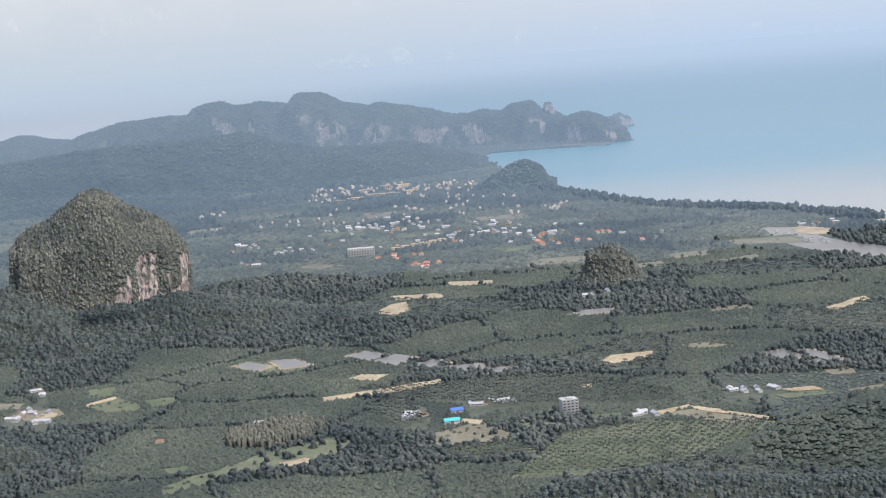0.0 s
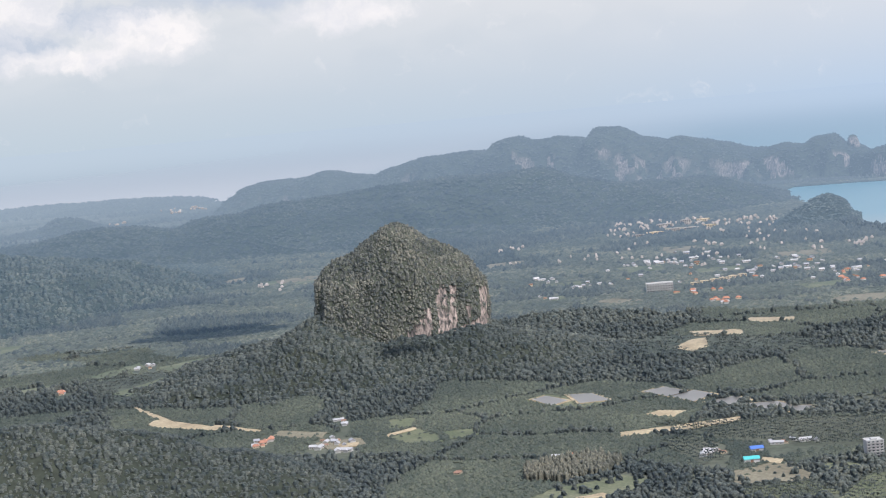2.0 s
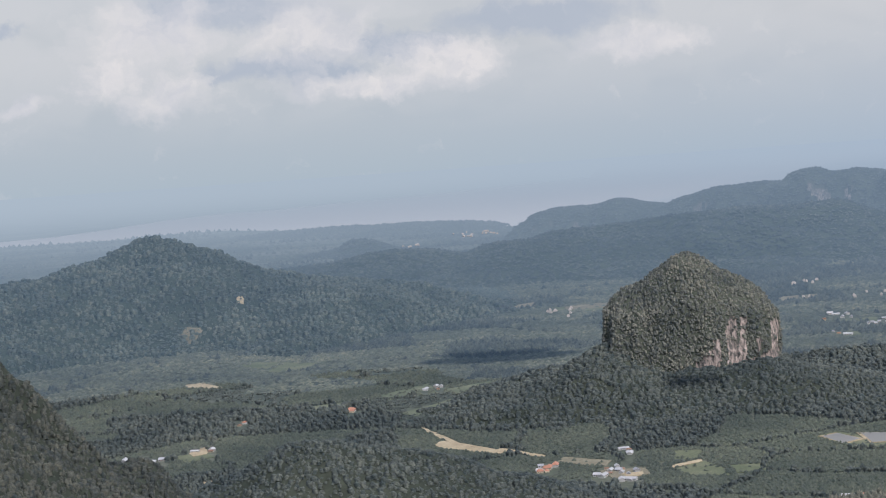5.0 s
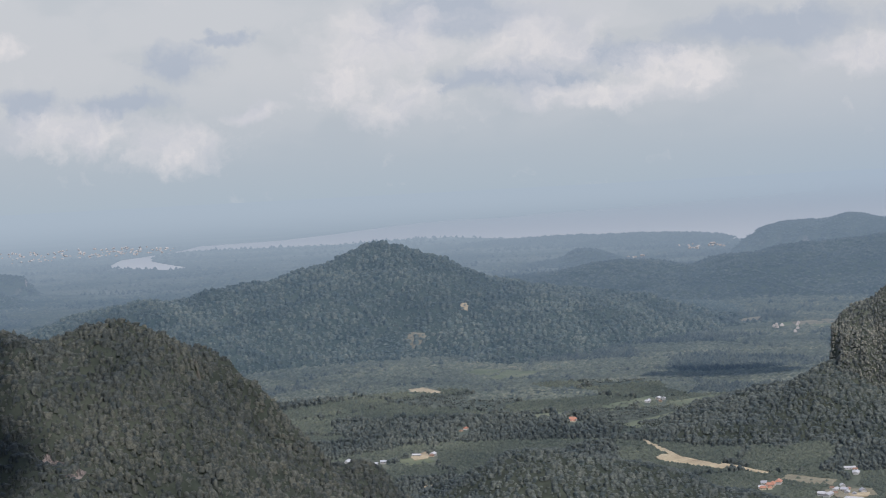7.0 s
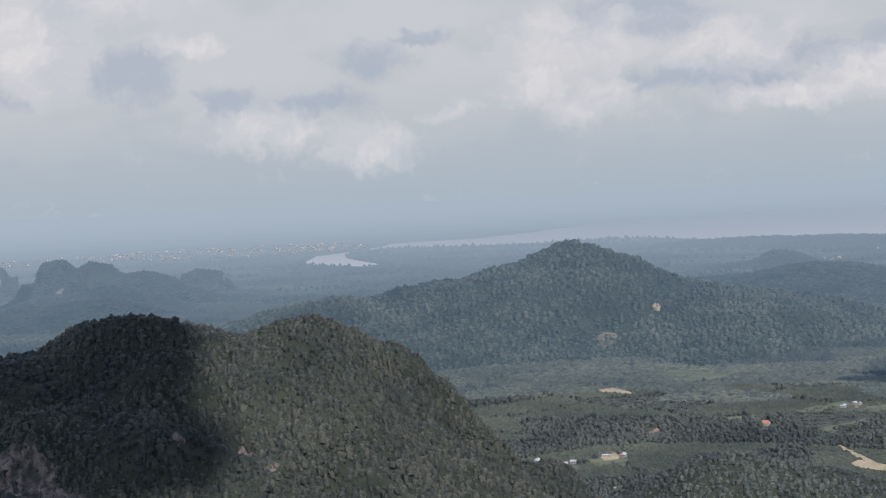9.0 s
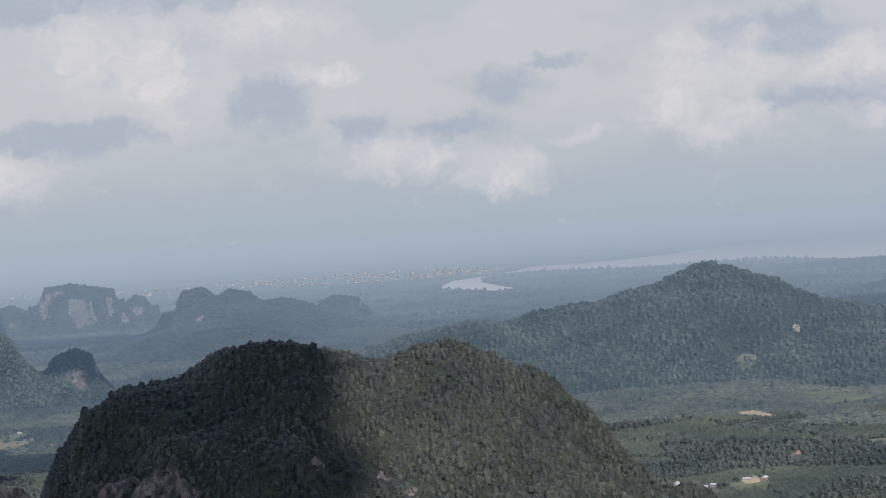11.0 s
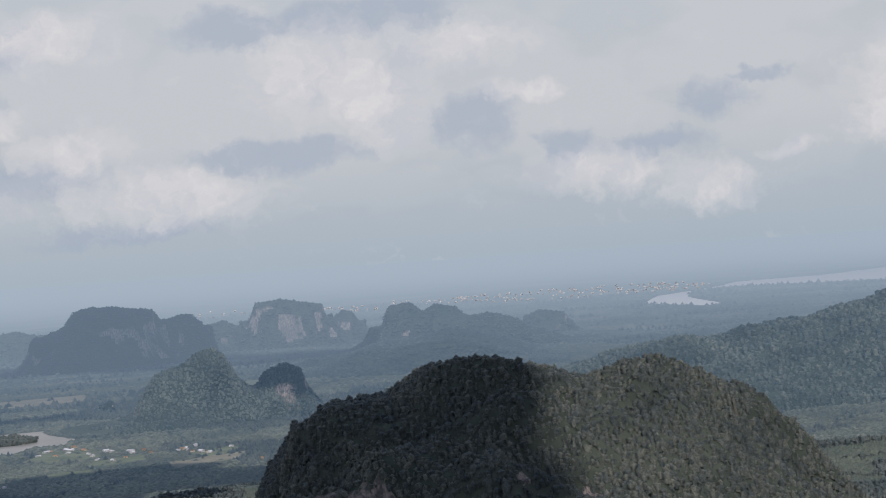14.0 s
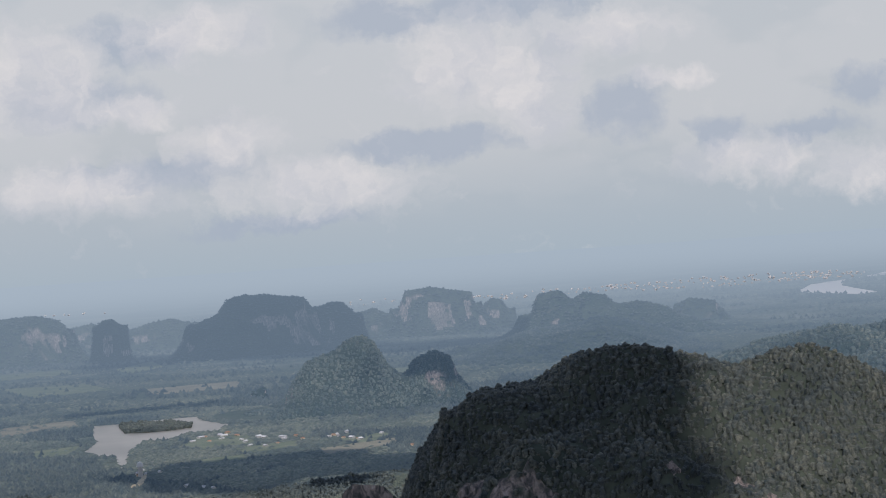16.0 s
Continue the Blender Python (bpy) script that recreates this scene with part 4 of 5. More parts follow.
def tower(name, label, crest, depth, seed, cell=1.0, spacing=1.2, size=0.7, shape=None, leaf=None, soil=None, stone_mat=None, shoulder=0.72,
          skirt=0.3, ribs=1.0, pale=0.12, cliffs=(), ends=1.0, spread=0.95, group=""):
    """A karst tower: a wooded top with its crest line, walls that stand upright in ribs and bays, and a skirt of scree and trees.
    cliffs: open walls as lines from (along, up) to (along, up) with a half width."""
    c = np.array(crest)
    axis = c[-1, :2] - c[0, :2]
    long = np.linalg.norm(axis)
    axis = axis / long
    front = np.array((axis[1], -axis[0]))
    if np.dot(front, c[0, :2]) > 0:
        front = -front
    wc = (c[:, :2] - c[0, :2]) @ axis
    half, peak = long / 2 + ends, c[:, 2].max()
    m = int(4.2 * (half + depth) / cell)
    th = np.linspace(-math.pi / 2, 1.5 * math.pi, m + 1)
    cx, sy = np.sign(np.cos(th)) * np.abs(np.cos(th)) ** 0.75, np.sign(np.sin(th)) * np.abs(np.sin(th)) ** 0.75
    arc = th * (half + depth) * 0.6
    nw, nr = max(5, int(peak * shoulder / cell)), max(4, int(depth / cell))
    rings = []
    for k in range(nw + nr + 1):
        s, q = min(1.0, k / nw), max(0.0, (k - nw) / nr)
        along_by = long / 2 + half * cx * (1 - 0.06 * q)
        top = np.maximum(np.interp(along_by, wc, c[:, 2]), 0.6)
        rim = top * (shoulder + (1 - shoulder) * 0.9 * np.abs(cx) ** 4)
        rim = rim * (1 + 0.10 * fbm(arc, arc * 0, depth * 0.6, 3, seed + 5) * (1 - q))
        z = rim * s if k <= nw else rim + (top - rim) * (1 - (1 - q) ** 1.6)
        out = 1 + skirt * (1 - s) ** 2.2 - 0.10 * max(0.0, s - 0.7)
        bay = (0.20 * fbm(arc, z * 0.35, depth * 0.9, 3, seed) + 0.15 * fbm(arc, z * 0.25, depth * 0.3, 3, seed + 11)) * ribs * (1 - q) ** 0.5
        x, y = half * cx * (1 - 0.06 * q) * (out + bay * 0.4), depth * sy * (1 - q) * (out + bay) * (1 - 0.26 * s ** 2)
        px = c[0, 0] + axis[0] * (long / 2 + x) + front[0] * y
        py = c[0, 1] + axis[1] * (long / 2 + x) + front[1] * y
        z = z + fbm(px, py, depth * 0.35, 3, seed + 20) * 0.035 * peak * (1 - 0.6 * q) * s
        rings.append(np.stack([px, py, z - 0.4], -1))
    TOWER_FEET.append([tuple(p) for p in rings[0][:-1:3, :2].tolist()])
    v = np.concatenate(rings)
    ids = np.arange(len(v)).reshape(len(rings), m + 1)
    quad = np.stack([ids[:-1, :-1], ids[:-1, 1:], ids[1:, 1:], ids[1:, :-1]], -1).reshape(-1, 4)
    a, b, d = v[quad[:, 0]], v[quad[:, 1]], v[quad[:, 3]]
    cross = np.cross(b - a, d - a)
    mid = (a + v[quad[:, 2]]) / 2
    if (cross[:, :2] * (mid[:, :2] - c[:, :2].mean(0))).sum() < 0:
        quad, cross = quad[:, ::-1], -cross
    normal = cross / np.maximum(np.linalg.norm(cross, axis=1), 1e-9)[:, None]
    me = mesh_of(name, v, quad, soil or LITTER, True)
    thing = tagged(new(name, me), label, "rock tower", group)
    w = (mid[:, :2] - c[0, :2]) @ axis
    faces_us = normal[:, :2] @ front > -0.25
    wob = fbm(w, mid[:, 2] * 0.4, 1.6, 3, seed + 40)
    stone = np.zeros(len(quad), bool)
    for w0, z0, w1, z1, r in cliffs:
        u = np.clip(((w - w0) * (w1 - w0) + (mid[:, 2] - z0) * (z1 - z0)) / ((w1 - w0) ** 2 + (z1 - z0) ** 2), 0, 1)
        stone |= np.hypot(w - w0 - u * (w1 - w0), (mid[:, 2] - z0 - u * (z1 - z0))) < r * (1 + 0.7 * wob)
    if not cliffs:
        stone = (normal[:, 2] < 0.55) & (mid[:, 2] > peak * 0.12) & (fbm(w, mid[:, 2] * 0.5, depth * 0.45, 3, seed + 31) > pale)
    clothe(thing, me, v, quad, stone & faces_us, spacing, size, shape or SPRAY, leaf or FOREST, stone_mat=stone_mat or CLIFF, spread=spread, bare=1.0)
    return thing


# ---- sea and ground ----
n = 96
disc = [(5300 * math.cos(2 * math.pi * i / n), 5300 * math.sin(2 * math.pi * i / n)) for i in range(n)]
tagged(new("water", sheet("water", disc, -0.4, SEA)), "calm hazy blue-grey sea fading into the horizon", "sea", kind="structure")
tagged(new("hazed_land", sheet("hazed_land", LAND, -0.1, FARPLAIN, 0.4)), "hazy far plain of mangroves and fields", "plain", kind="structure")
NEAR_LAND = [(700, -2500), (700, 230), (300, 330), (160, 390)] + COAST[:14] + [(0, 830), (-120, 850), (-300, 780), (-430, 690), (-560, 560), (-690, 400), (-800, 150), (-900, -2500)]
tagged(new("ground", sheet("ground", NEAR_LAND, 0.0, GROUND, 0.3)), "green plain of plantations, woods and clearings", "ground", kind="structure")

def crossing(p):
    """True where an outline runs across itself."""
    def turned(a, b, c):
        return (b[0] - a[0]) * (c[1] - a[1]) - (b[1] - a[1]) * (c[0] - a[0]) > 0
    n = len(p)
    return any(turned(p[i], p[k], p[(k + 1) % n]) != turned(p[(i + 1) % n], p[k], p[(k + 1) % n])
               and turned(p[i], p[(i + 1) % n], p[k]) != turned(p[i], p[(i + 1) % n], p[(k + 1) % n])
               for i in range(n) for k in range(i + 2, n) if (k + 1) % n != i)


def ragged(p, seed, amount):
    """An outline that frays as the edge of a clearing does."""
    if crossing(p):
        mx, my = (sum(c) / len(p) for c in zip(*p))
        p = sorted(p, key=lambda q: math.atan2(q[1] - my, q[0] - mx))
    out = []
    for (x0, y0), (x1, y1) in zip(p, p[1:] + p[:1]):
        n = max(1, min(12, int(math.hypot(x1 - x0, y1 - y0) / 1.6)))
        out += [(x0 + (x1 - x0) * k / n, y0 + (y1 - y0) * k / n) for k in range(n)]
    q = np.array(out)
    size = min(np.ptp(q[:, 0]), np.ptp(q[:, 1]))
    a = min(amount, 0.09 * size)
    q = q + np.stack([fbm(q[:, 0], q[:, 1], 3.0, 2, seed), fbm(q[:, 0], q[:, 1], 3.0, 2, seed + 7)], -1) * a
    q = [tuple(v) for v in q.tolist()]
    return p if crossing(q) else q


GRASS = [ragged(p, 300 + i, 0.9) for i, p in enumerate(GRASS)]
DRY = [ragged(p, 400 + i, 0.8) for i, p in enumerate(DRY)]
SAND = [ragged(p, 500 + i, 0.5) for i, p in enumerate(SAND)]
FIELDS = [("grass_field", GRASS, GRASSY, "pale green grass clearing"), ("dry_field", DRY, STUBBLE, "brown dry open field"),
          ("bare_ground", SAND, SANDY, "bare sandy earth clearing")]
for k, (name, polys, mat, label) in enumerate(FIELDS):
    for i, polygon in enumerate(polys):
        tagged(new(name, sheet(name, polygon, 0.05 + 0.03 * k + 0.0007 * i, mat, 0.1)), label, "field", kind="structure")
for polygon in POND:
    mx, my = (sum(c) / len(polygon) for c in zip(*polygon))
    bank = [(mx + (x - mx) * 1.12 + (0.35 if x > mx else -0.35), my + (y - my) * 1.1) for x, y in polygon]
    tagged(new("pond_bank", sheet("pond_bank", bank, 0.145, SANDY, 0.15)), "pale earth bank round a fish pond", "bank", kind="structure")
    tagged(new("fish_pond", sheet("fish_pond", polygon, 0.16, MUDDY, 0.15)), "grey rectangular fish pond with earth banks", "pond", kind="structure")
for polygon in PALM[:2]:
    tagged(new("palm_field", sheet("palm_field", polygon, 0.04, GRASSY, 0.1)), "grassy ground between oil palms", "field", kind="structure")
for polygon in LAKE:
    tagged(new("lake", sheet("lake", polygon, 0.06, MUDDY, 0.1)), "grey winding lake among trees", "lake", kind="structure")
tagged(new("creek", sheet("creek", CREEK_NORTH + CREEK_SOUTH, 0.06, MUDDY, 0.1)), "muddy tidal creek with moored boats", "creek", kind="structure")
tagged(new("sand_spit", sheet("sand_spit", SAND_SPIT, 0.12, SANDY, 0.2)), "pale sand spit in the creek", "sand", kind="structure")
tagged(new("beach", sheet("beach", BEACH, 0.1, SANDY, 0.2)), "pale sand beach", "beach", kind="structure")
for polygon in ISLE:
    tagged(new("lake_island", sheet("lake_island", polygon, 0.15, LITTER, 0.2)), "low wooded island in the lake", "island", kind="structure")

# ---- landforms, near to far ----
SCARS = [(-85.3, 105.3, 0.35, 0.9), (-82.1, 104.0, 0.4, 0.8), (-85.8, 125.7, 0.3, 0.7), (-97.7, 94.2, 0.8, 1.5), (-95.6, 93.8, 1.2, 1.9),
         (-93.4, 93.9, 0.9, 1.3), (-99.0, 92.6, 1.3, 1.8), (-104.5, 95.0, 0.8, 1.4), (-88.0, 101.0, 0.3, 0.5)]
NEAR_HILL = hill("near_hill", "steep jungle-covered hill with bare limestone patches", ROCK_HILL + ROCK_HILL_EAST[1:], 92, open_at=[(x, y, max(a, b) * 0.9) for x, y, a, b in SCARS], rugged=0.35, step=0.8, seed=3,
                 spacing=0.375, size=0.24, stone_mat=SCAR, shape=TREETOP, leaf=JUNGLE, low=0.215, far=180, spread=1.2, rough=0.26, tall=1.05, folds=4.2)
tower("rock_buttress", "brown bare limestone buttress beside the hill", [(-107.9, 84.4, 30.8), (-107.5, 84.9, 31.7), (-106.9, 85.7, 32.0), (-106.3, 86.5, 32.0), (-105.5, 87.4, 31.7), (-105.0, 88.0, 31.0)], 3.0, 71, 0.5, 0.6, 0.3, CLUMP, JUNGLE, LITTER, SCAR, pale=-2.0, skirt=0.2, ends=0.2)
hill("wooded_slope", "dark green wooded hillside", WOOD_HILL, 19, step=1.0, seed=5, spacing=0.45, size=0.33, shape=CLUMP, leaf=FOREST)
hill("plantation_hill", "smooth rounded hill under rubber trees", PLANTATION_HILL, 17, rugged=0.5, step=1.0, seed=6, spacing=0.42, size=0.42, leaf=RUBBER)
hill("knoll", "low rounded knoll under dense jungle", KNOLL, 30, step=1.2, seed=8, spacing=0.6, size=0.40, shape=CLUMP, leaf=FOREST)
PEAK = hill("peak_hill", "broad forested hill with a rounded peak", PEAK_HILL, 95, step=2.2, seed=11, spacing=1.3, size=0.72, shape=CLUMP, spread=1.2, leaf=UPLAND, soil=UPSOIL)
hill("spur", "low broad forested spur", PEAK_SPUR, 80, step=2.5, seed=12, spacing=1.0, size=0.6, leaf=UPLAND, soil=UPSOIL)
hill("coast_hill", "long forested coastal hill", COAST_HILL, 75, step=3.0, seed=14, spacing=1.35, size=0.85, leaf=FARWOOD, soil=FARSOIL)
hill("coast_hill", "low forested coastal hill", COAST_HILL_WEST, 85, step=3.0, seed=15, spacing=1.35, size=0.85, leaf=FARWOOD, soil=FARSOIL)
hill("island_hill", "small forested hill on the shore", ISLAND_HILL, 14, step=0.8, seed=16, spacing=0.8, size=0.6, leaf=UPLAND, soil=UPSOIL)
KARST_CREST = [(-69.0 + 0.98 * w, 341.1 + 0.198 * w, z - 0.5) for w, z in ((-15.8, 18.6), (-14.6, 20.6), (-12.6, 21.9), (-8.7, 23.2), (-6.6, 25.0), (-4.6, 26.4),
               (-1.5, 28.1), (0.2, 28.5), (2.7, 27.3), (5.8, 24.9), (8.4, 23.6), (10.6, 22.8), (13.0, 21.2), (14.7, 19.7), (15.9, 17.0))]
tower("limestone_karst", "limestone karst tower with forested top and pale cliffs", KARST_CREST, 10.5, 21, 0.42, 0.42, 0.32, CLUMP, TOWERLEAF, KARSTSOIL,
      shoulder=0.66, skirt=0.10, ends=0.4, spread=1.0,
      cliffs=[(23.2, 6.5, 23.8, 14.0, 1.0), (25.2, 7.0, 25.8, 14.6, 0.8), (27.4, 6.6, 31.0, 7.4, 1.0), (28.2, 8.0, 28.5, 10.5, 0.5), (31.6, 7.5, 31.7, 13.0, 0.7), (16.6, 4.6, 19.6, 8.4, 0.9), (20.4, 6.0, 20.8, 10.6, 0.6)])
hill("karst_apron", "forested slope round the rock tower", [(-92, 334, 7.0), (-85, 334, 11.0), (-79, 335, 10.0), (-70, 333, 6.4), (-63, 333, 6.6), (-54, 336, 7.4), (-43, 340, 4.5)], 34, step=1.0, seed=22, spacing=0.72, size=0.55, shape=CLUMP)
tower("wooded_rock", "small wooded rock tower on the plain", [(x, y, z + 1.2) for x, y, z in LONE_TOWER], 3.6, 23, 0.5, 0.5, 0.36, CLUMP, TOWERLEAF, KARSTSOIL, pale=2.0, skirt=0.6, ends=1.5)
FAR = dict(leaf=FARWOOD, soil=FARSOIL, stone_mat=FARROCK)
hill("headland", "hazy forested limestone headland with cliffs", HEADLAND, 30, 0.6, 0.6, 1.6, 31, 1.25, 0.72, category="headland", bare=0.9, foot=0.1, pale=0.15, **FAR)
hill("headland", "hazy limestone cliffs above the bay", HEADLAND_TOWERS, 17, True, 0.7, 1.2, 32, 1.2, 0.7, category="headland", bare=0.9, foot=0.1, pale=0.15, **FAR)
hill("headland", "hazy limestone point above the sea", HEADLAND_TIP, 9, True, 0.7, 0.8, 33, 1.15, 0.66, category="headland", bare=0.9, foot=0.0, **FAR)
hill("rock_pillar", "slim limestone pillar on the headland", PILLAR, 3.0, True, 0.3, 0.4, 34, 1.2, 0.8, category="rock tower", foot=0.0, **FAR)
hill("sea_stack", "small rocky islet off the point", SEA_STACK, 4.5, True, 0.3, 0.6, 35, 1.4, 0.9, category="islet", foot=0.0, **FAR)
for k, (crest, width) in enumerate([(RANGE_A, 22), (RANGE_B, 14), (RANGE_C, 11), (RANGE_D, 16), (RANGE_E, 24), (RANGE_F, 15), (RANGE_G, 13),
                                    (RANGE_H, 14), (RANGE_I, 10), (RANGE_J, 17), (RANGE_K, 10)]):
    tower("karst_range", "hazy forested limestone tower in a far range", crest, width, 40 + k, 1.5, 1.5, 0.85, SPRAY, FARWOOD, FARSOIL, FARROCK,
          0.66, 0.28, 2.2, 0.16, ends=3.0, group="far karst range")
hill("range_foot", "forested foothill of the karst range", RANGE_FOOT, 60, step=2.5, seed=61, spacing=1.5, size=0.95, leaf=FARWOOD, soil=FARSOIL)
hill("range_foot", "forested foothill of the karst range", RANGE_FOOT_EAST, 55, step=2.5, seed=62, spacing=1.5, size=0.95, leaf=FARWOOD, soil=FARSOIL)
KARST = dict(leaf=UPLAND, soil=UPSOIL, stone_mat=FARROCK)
tower("twin_karst", "craggy forested karst with pale cliff", TWIN_A, 17, 63, 0.9, 0.85, 0.56, CLUMP, shoulder=0.62, skirt=0.45, ribs=2.6, ends=4.0, pale=0.16, **KARST)
tower("twin_karst", "rounded forested karst with pale cliff", TWIN_B, 13, 64, 0.9, 0.85, 0.56, CLUMP, shoulder=0.68, skirt=0.3, ribs=2.2, ends=2.5, pale=0.10, **KARST)
tower("rock_stub", "small dark rock tower on the plain", STUB, 2.2, 65, 0.6, 1.0, 0.6, pale=0.3, ends=1.6, **KARST)
tower("rock_lump", "low rock tower with pale cliff", LUMP, 7, 66, 0.8, 0.9, 0.6, pale=0.0, ends=2.0, **KARST)
hill("far_hill", "small hazy hill near the estuary", FAR_HILL, 40, step=3.0, seed=67, spacing=2.0, size=1.2, leaf=FARWOOD, soil=FARSOIL)
hill("far_point", "low hazy wooded peninsula", FAR_POINT, 60, step=5.0, seed=68, spacing=2.6, size=1.4, leaf=FARWOOD, soil=FARSOIL)

# ---- bare rock and earth scars on the hills ----
def outcrop(thing, spec, x, y, a, b, turn_by, seed, mat, label):
    """A rugged patch of open ground that follows the slope of its hill."""
    n = 15
    g = np.linspace(-1, 1, n)
    u, w = np.meshgrid(g, g)
    c, s = math.cos(radians(turn_by)), math.sin(radians(turn_by))
    px, py = x + u * a * c - w * b * s, y + u * a * s + w * b * c
    edge = 1 - np.hypot(u, w) * (1 + 0.5 * fbm(px, py, (a + b) * 0.4, 3, seed))
    z = hill_height(spec, px, py) + np.clip(edge, -0.5, 0.25) * 0.9 + 0.3 * fbm(px, py, 0.6, 3, seed + 3)
    ids = np.arange(n * n).reshape(n, n)
    quad = np.stack([ids[:-1, :-1], ids[:-1, 1:], ids[1:, 1:], ids[1:, :-1]], -1).reshape(-1, 4)
    v = np.stack([px.ravel(), py.ravel(), z.ravel()], -1)
    return part("outcrop", mesh_of("outcrop", v, quad, mat), thing, label)


near_spec, peak_spec = HILLS[0], HILLS[4]
for k, (x, y, a, b) in enumerate(SCARS):
    outcrop(NEAR_HILL, near_spec, x, y, a * 0.6, b * 0.6, 40 + 10 * k, 200 + k, SCAR, "pale bare limestone")
outcrop(PEAK, peak_spec, -223.6, 464.5, 1.2, 4.0, 20, 220, SANDY, "pale earth scar")
outcrop(PEAK, peak_spec, -230.4, 443.2, 2.6, 5.5, -20, 221, STUBBLE, "brown earth scar")

# ---- trees of the plain ----
def plain_points(r0, r1, gap):
    out = []
    r = r0
    while r < r1:
        g = gap(r)
        n = int(radians(84) * r / g)
        a = radians(-17) + (np.arange(n) + RNG.uniform(0, 1, n)) / n * radians(84)
        rr = r + RNG.uniform(-0.5, 0.5, n) * g
        out.append(np.stack([-np.sin(a) * rr, np.cos(a) * rr], -1))
        r += g
    return np.concatenate(out)


def free(p, polys):
    ok = np.ones(len(p), bool)
    for polygon in polys:
        q = np.array(polygon)
        near = (p[:, 0] > q[:, 0].min()) & (p[:, 0] < q[:, 0].max()) & (p[:, 1] > q[:, 1].min()) & (p[:, 1] < q[:, 1].max())
        if near.any():
            idx = np.where(near)[0]
            ok[idx[inside(p[idx, 0], p[idx, 1], polygon)]] = False
    return ok


HOUSES = []
for groups, town in ((HAMLETS, False), (FAR_TOWN, True)):
    for x, y, rx, ry, n, tone in groups:
        for k in range(n):
            a, d = RNG.uniform(0, 2 * math.pi), math.sqrt(RNG.uniform(0, 1))
            back = math.atan2(-x, y)
            u, w = rx * d * math.cos(a), ry * d * math.sin(a)
            HOUSES.append((x + u * math.cos(back) - w * math.sin(back), y + u * math.sin(back) + w * math.cos(back), tone, town or math.hypot(x, y) > 520))
CLEAR = [BARE_GROVE] + GRASS + DRY + SAND + POND + LAKE + [CREEK_NORTH + CREEK_SOUTH, SAND_SPIT, BEACH]
pts = plain_points(150, 1500, lambda r: max(0.62, r / 390) if r < 640 else r / 210)
ok = inside(pts[:, 0], pts[:, 1], LAND) & (free(pts, CLEAR + PALM) | (free(pts, SAND + POND + LAKE + PALM + CLEAR[-3:]) & (RNG.uniform(0, 1, len(pts)) < 0.10)))
pts = pts[ok]
for spec in HILLS:
    q = np.array(spec[0])
    reach = spec[1] * 1.9
    near = (pts[:, 0] > q[:, 0].min() - reach) & (pts[:, 0] < q[:, 0].max() + reach) & (pts[:, 1] > q[:, 1].min() - reach) & (pts[:, 1] < q[:, 1].max() + reach)
    drop = np.zeros(len(pts), bool)
    drop[near] = hill_height(spec, pts[near, 0], pts[near, 1]) > 0.3
    pts = pts[~drop]
for foot in TOWER_FEET:
    pts = pts[~inside(pts[:, 0], pts[:, 1], foot)]
for x, y, tone, town in HOUSES:
    far = math.hypot(x, y)
    pts = pts[np.abs(pts[:, 0] - x - (pts[:, 1] - y) * x / y) + 0.12 * np.abs(pts[:, 1] - y + 1.5) > (1.5 if far > 700 else 1.1)]
# blocks of land, each under one kind of trees
seeds = plain_points(140, 1600, lambda r: 17 + r / 40)
block, edge = np.zeros(len(pts), int), np.zeros(len(pts), bool)
for i in range(0, len(pts), 4000):
    q = pts[i:i + 4000] + np.stack([fbm(pts[i:i + 4000, 0], pts[i:i + 4000, 1], 14, 3, 70), fbm(pts[i:i + 4000, 0], pts[i:i + 4000, 1], 14, 3, 80)], -1) * 5
    gap = ((q[:, None] - seeds[None]) ** 2).sum(-1)
    block[i:i + 4000] = gap.argmin(1)
    two = np.sqrt(np.partition(gap, 1, axis=1)[:, :2])
    edge[i:i + 4000] = two[:, 1] - two[:, 0] < 0.9
kind = RNG.choice(4, len(seeds), p=[0.56, 0.27, 0.14, 0.03])[block]
kind[edge & (kind == 0)] = 1
dist = np.hypot(pts[:, 0], pts[:, 1])
scale = np.maximum(1.0, dist / 290)
FARLINE = 395 + 55 * fbm(pts[:, 0], pts[:, 1], 40.0, 3, 91)
for k, (name, mat, size, var, keep, tall) in enumerate([("rubber_plantation", RUBBER, 0.37, 0.2, 0.97, 1.0), ("mixed_woods", FOREST, 0.42, 0.5, 0.72, 1.25),
                                                         ("palm_grove", PALMS, 0.44, 0.2, 0.5, 1.1), ("scrub", GRASSY, 0.24, 0.5, 0.7, 0.8)]):
    sel = (kind == k) & (dist < FARLINE) & (RNG.uniform(0, 1, len(pts)) < keep)
    r = size * RNG.uniform(1 - var, 1 + var, sel.sum()) * scale[sel]
    p = np.column_stack([pts[sel], r * 0.35])
    me = leaves(name, p, r, PALM_HEAD if k == 2 else BUSH if k == 1 else SPRAY, PALMS if k == 3 else mat, tall)
    tagged(new(name, me), {"rubber_plantation": "even grey-green rubber plantation blocks", "mixed_woods": "uneven dark green woods", "palm_grove": "groves of palms on the plain",
                           "scrub": "low scattered scrub"}[name], "trees", kind="stuff")
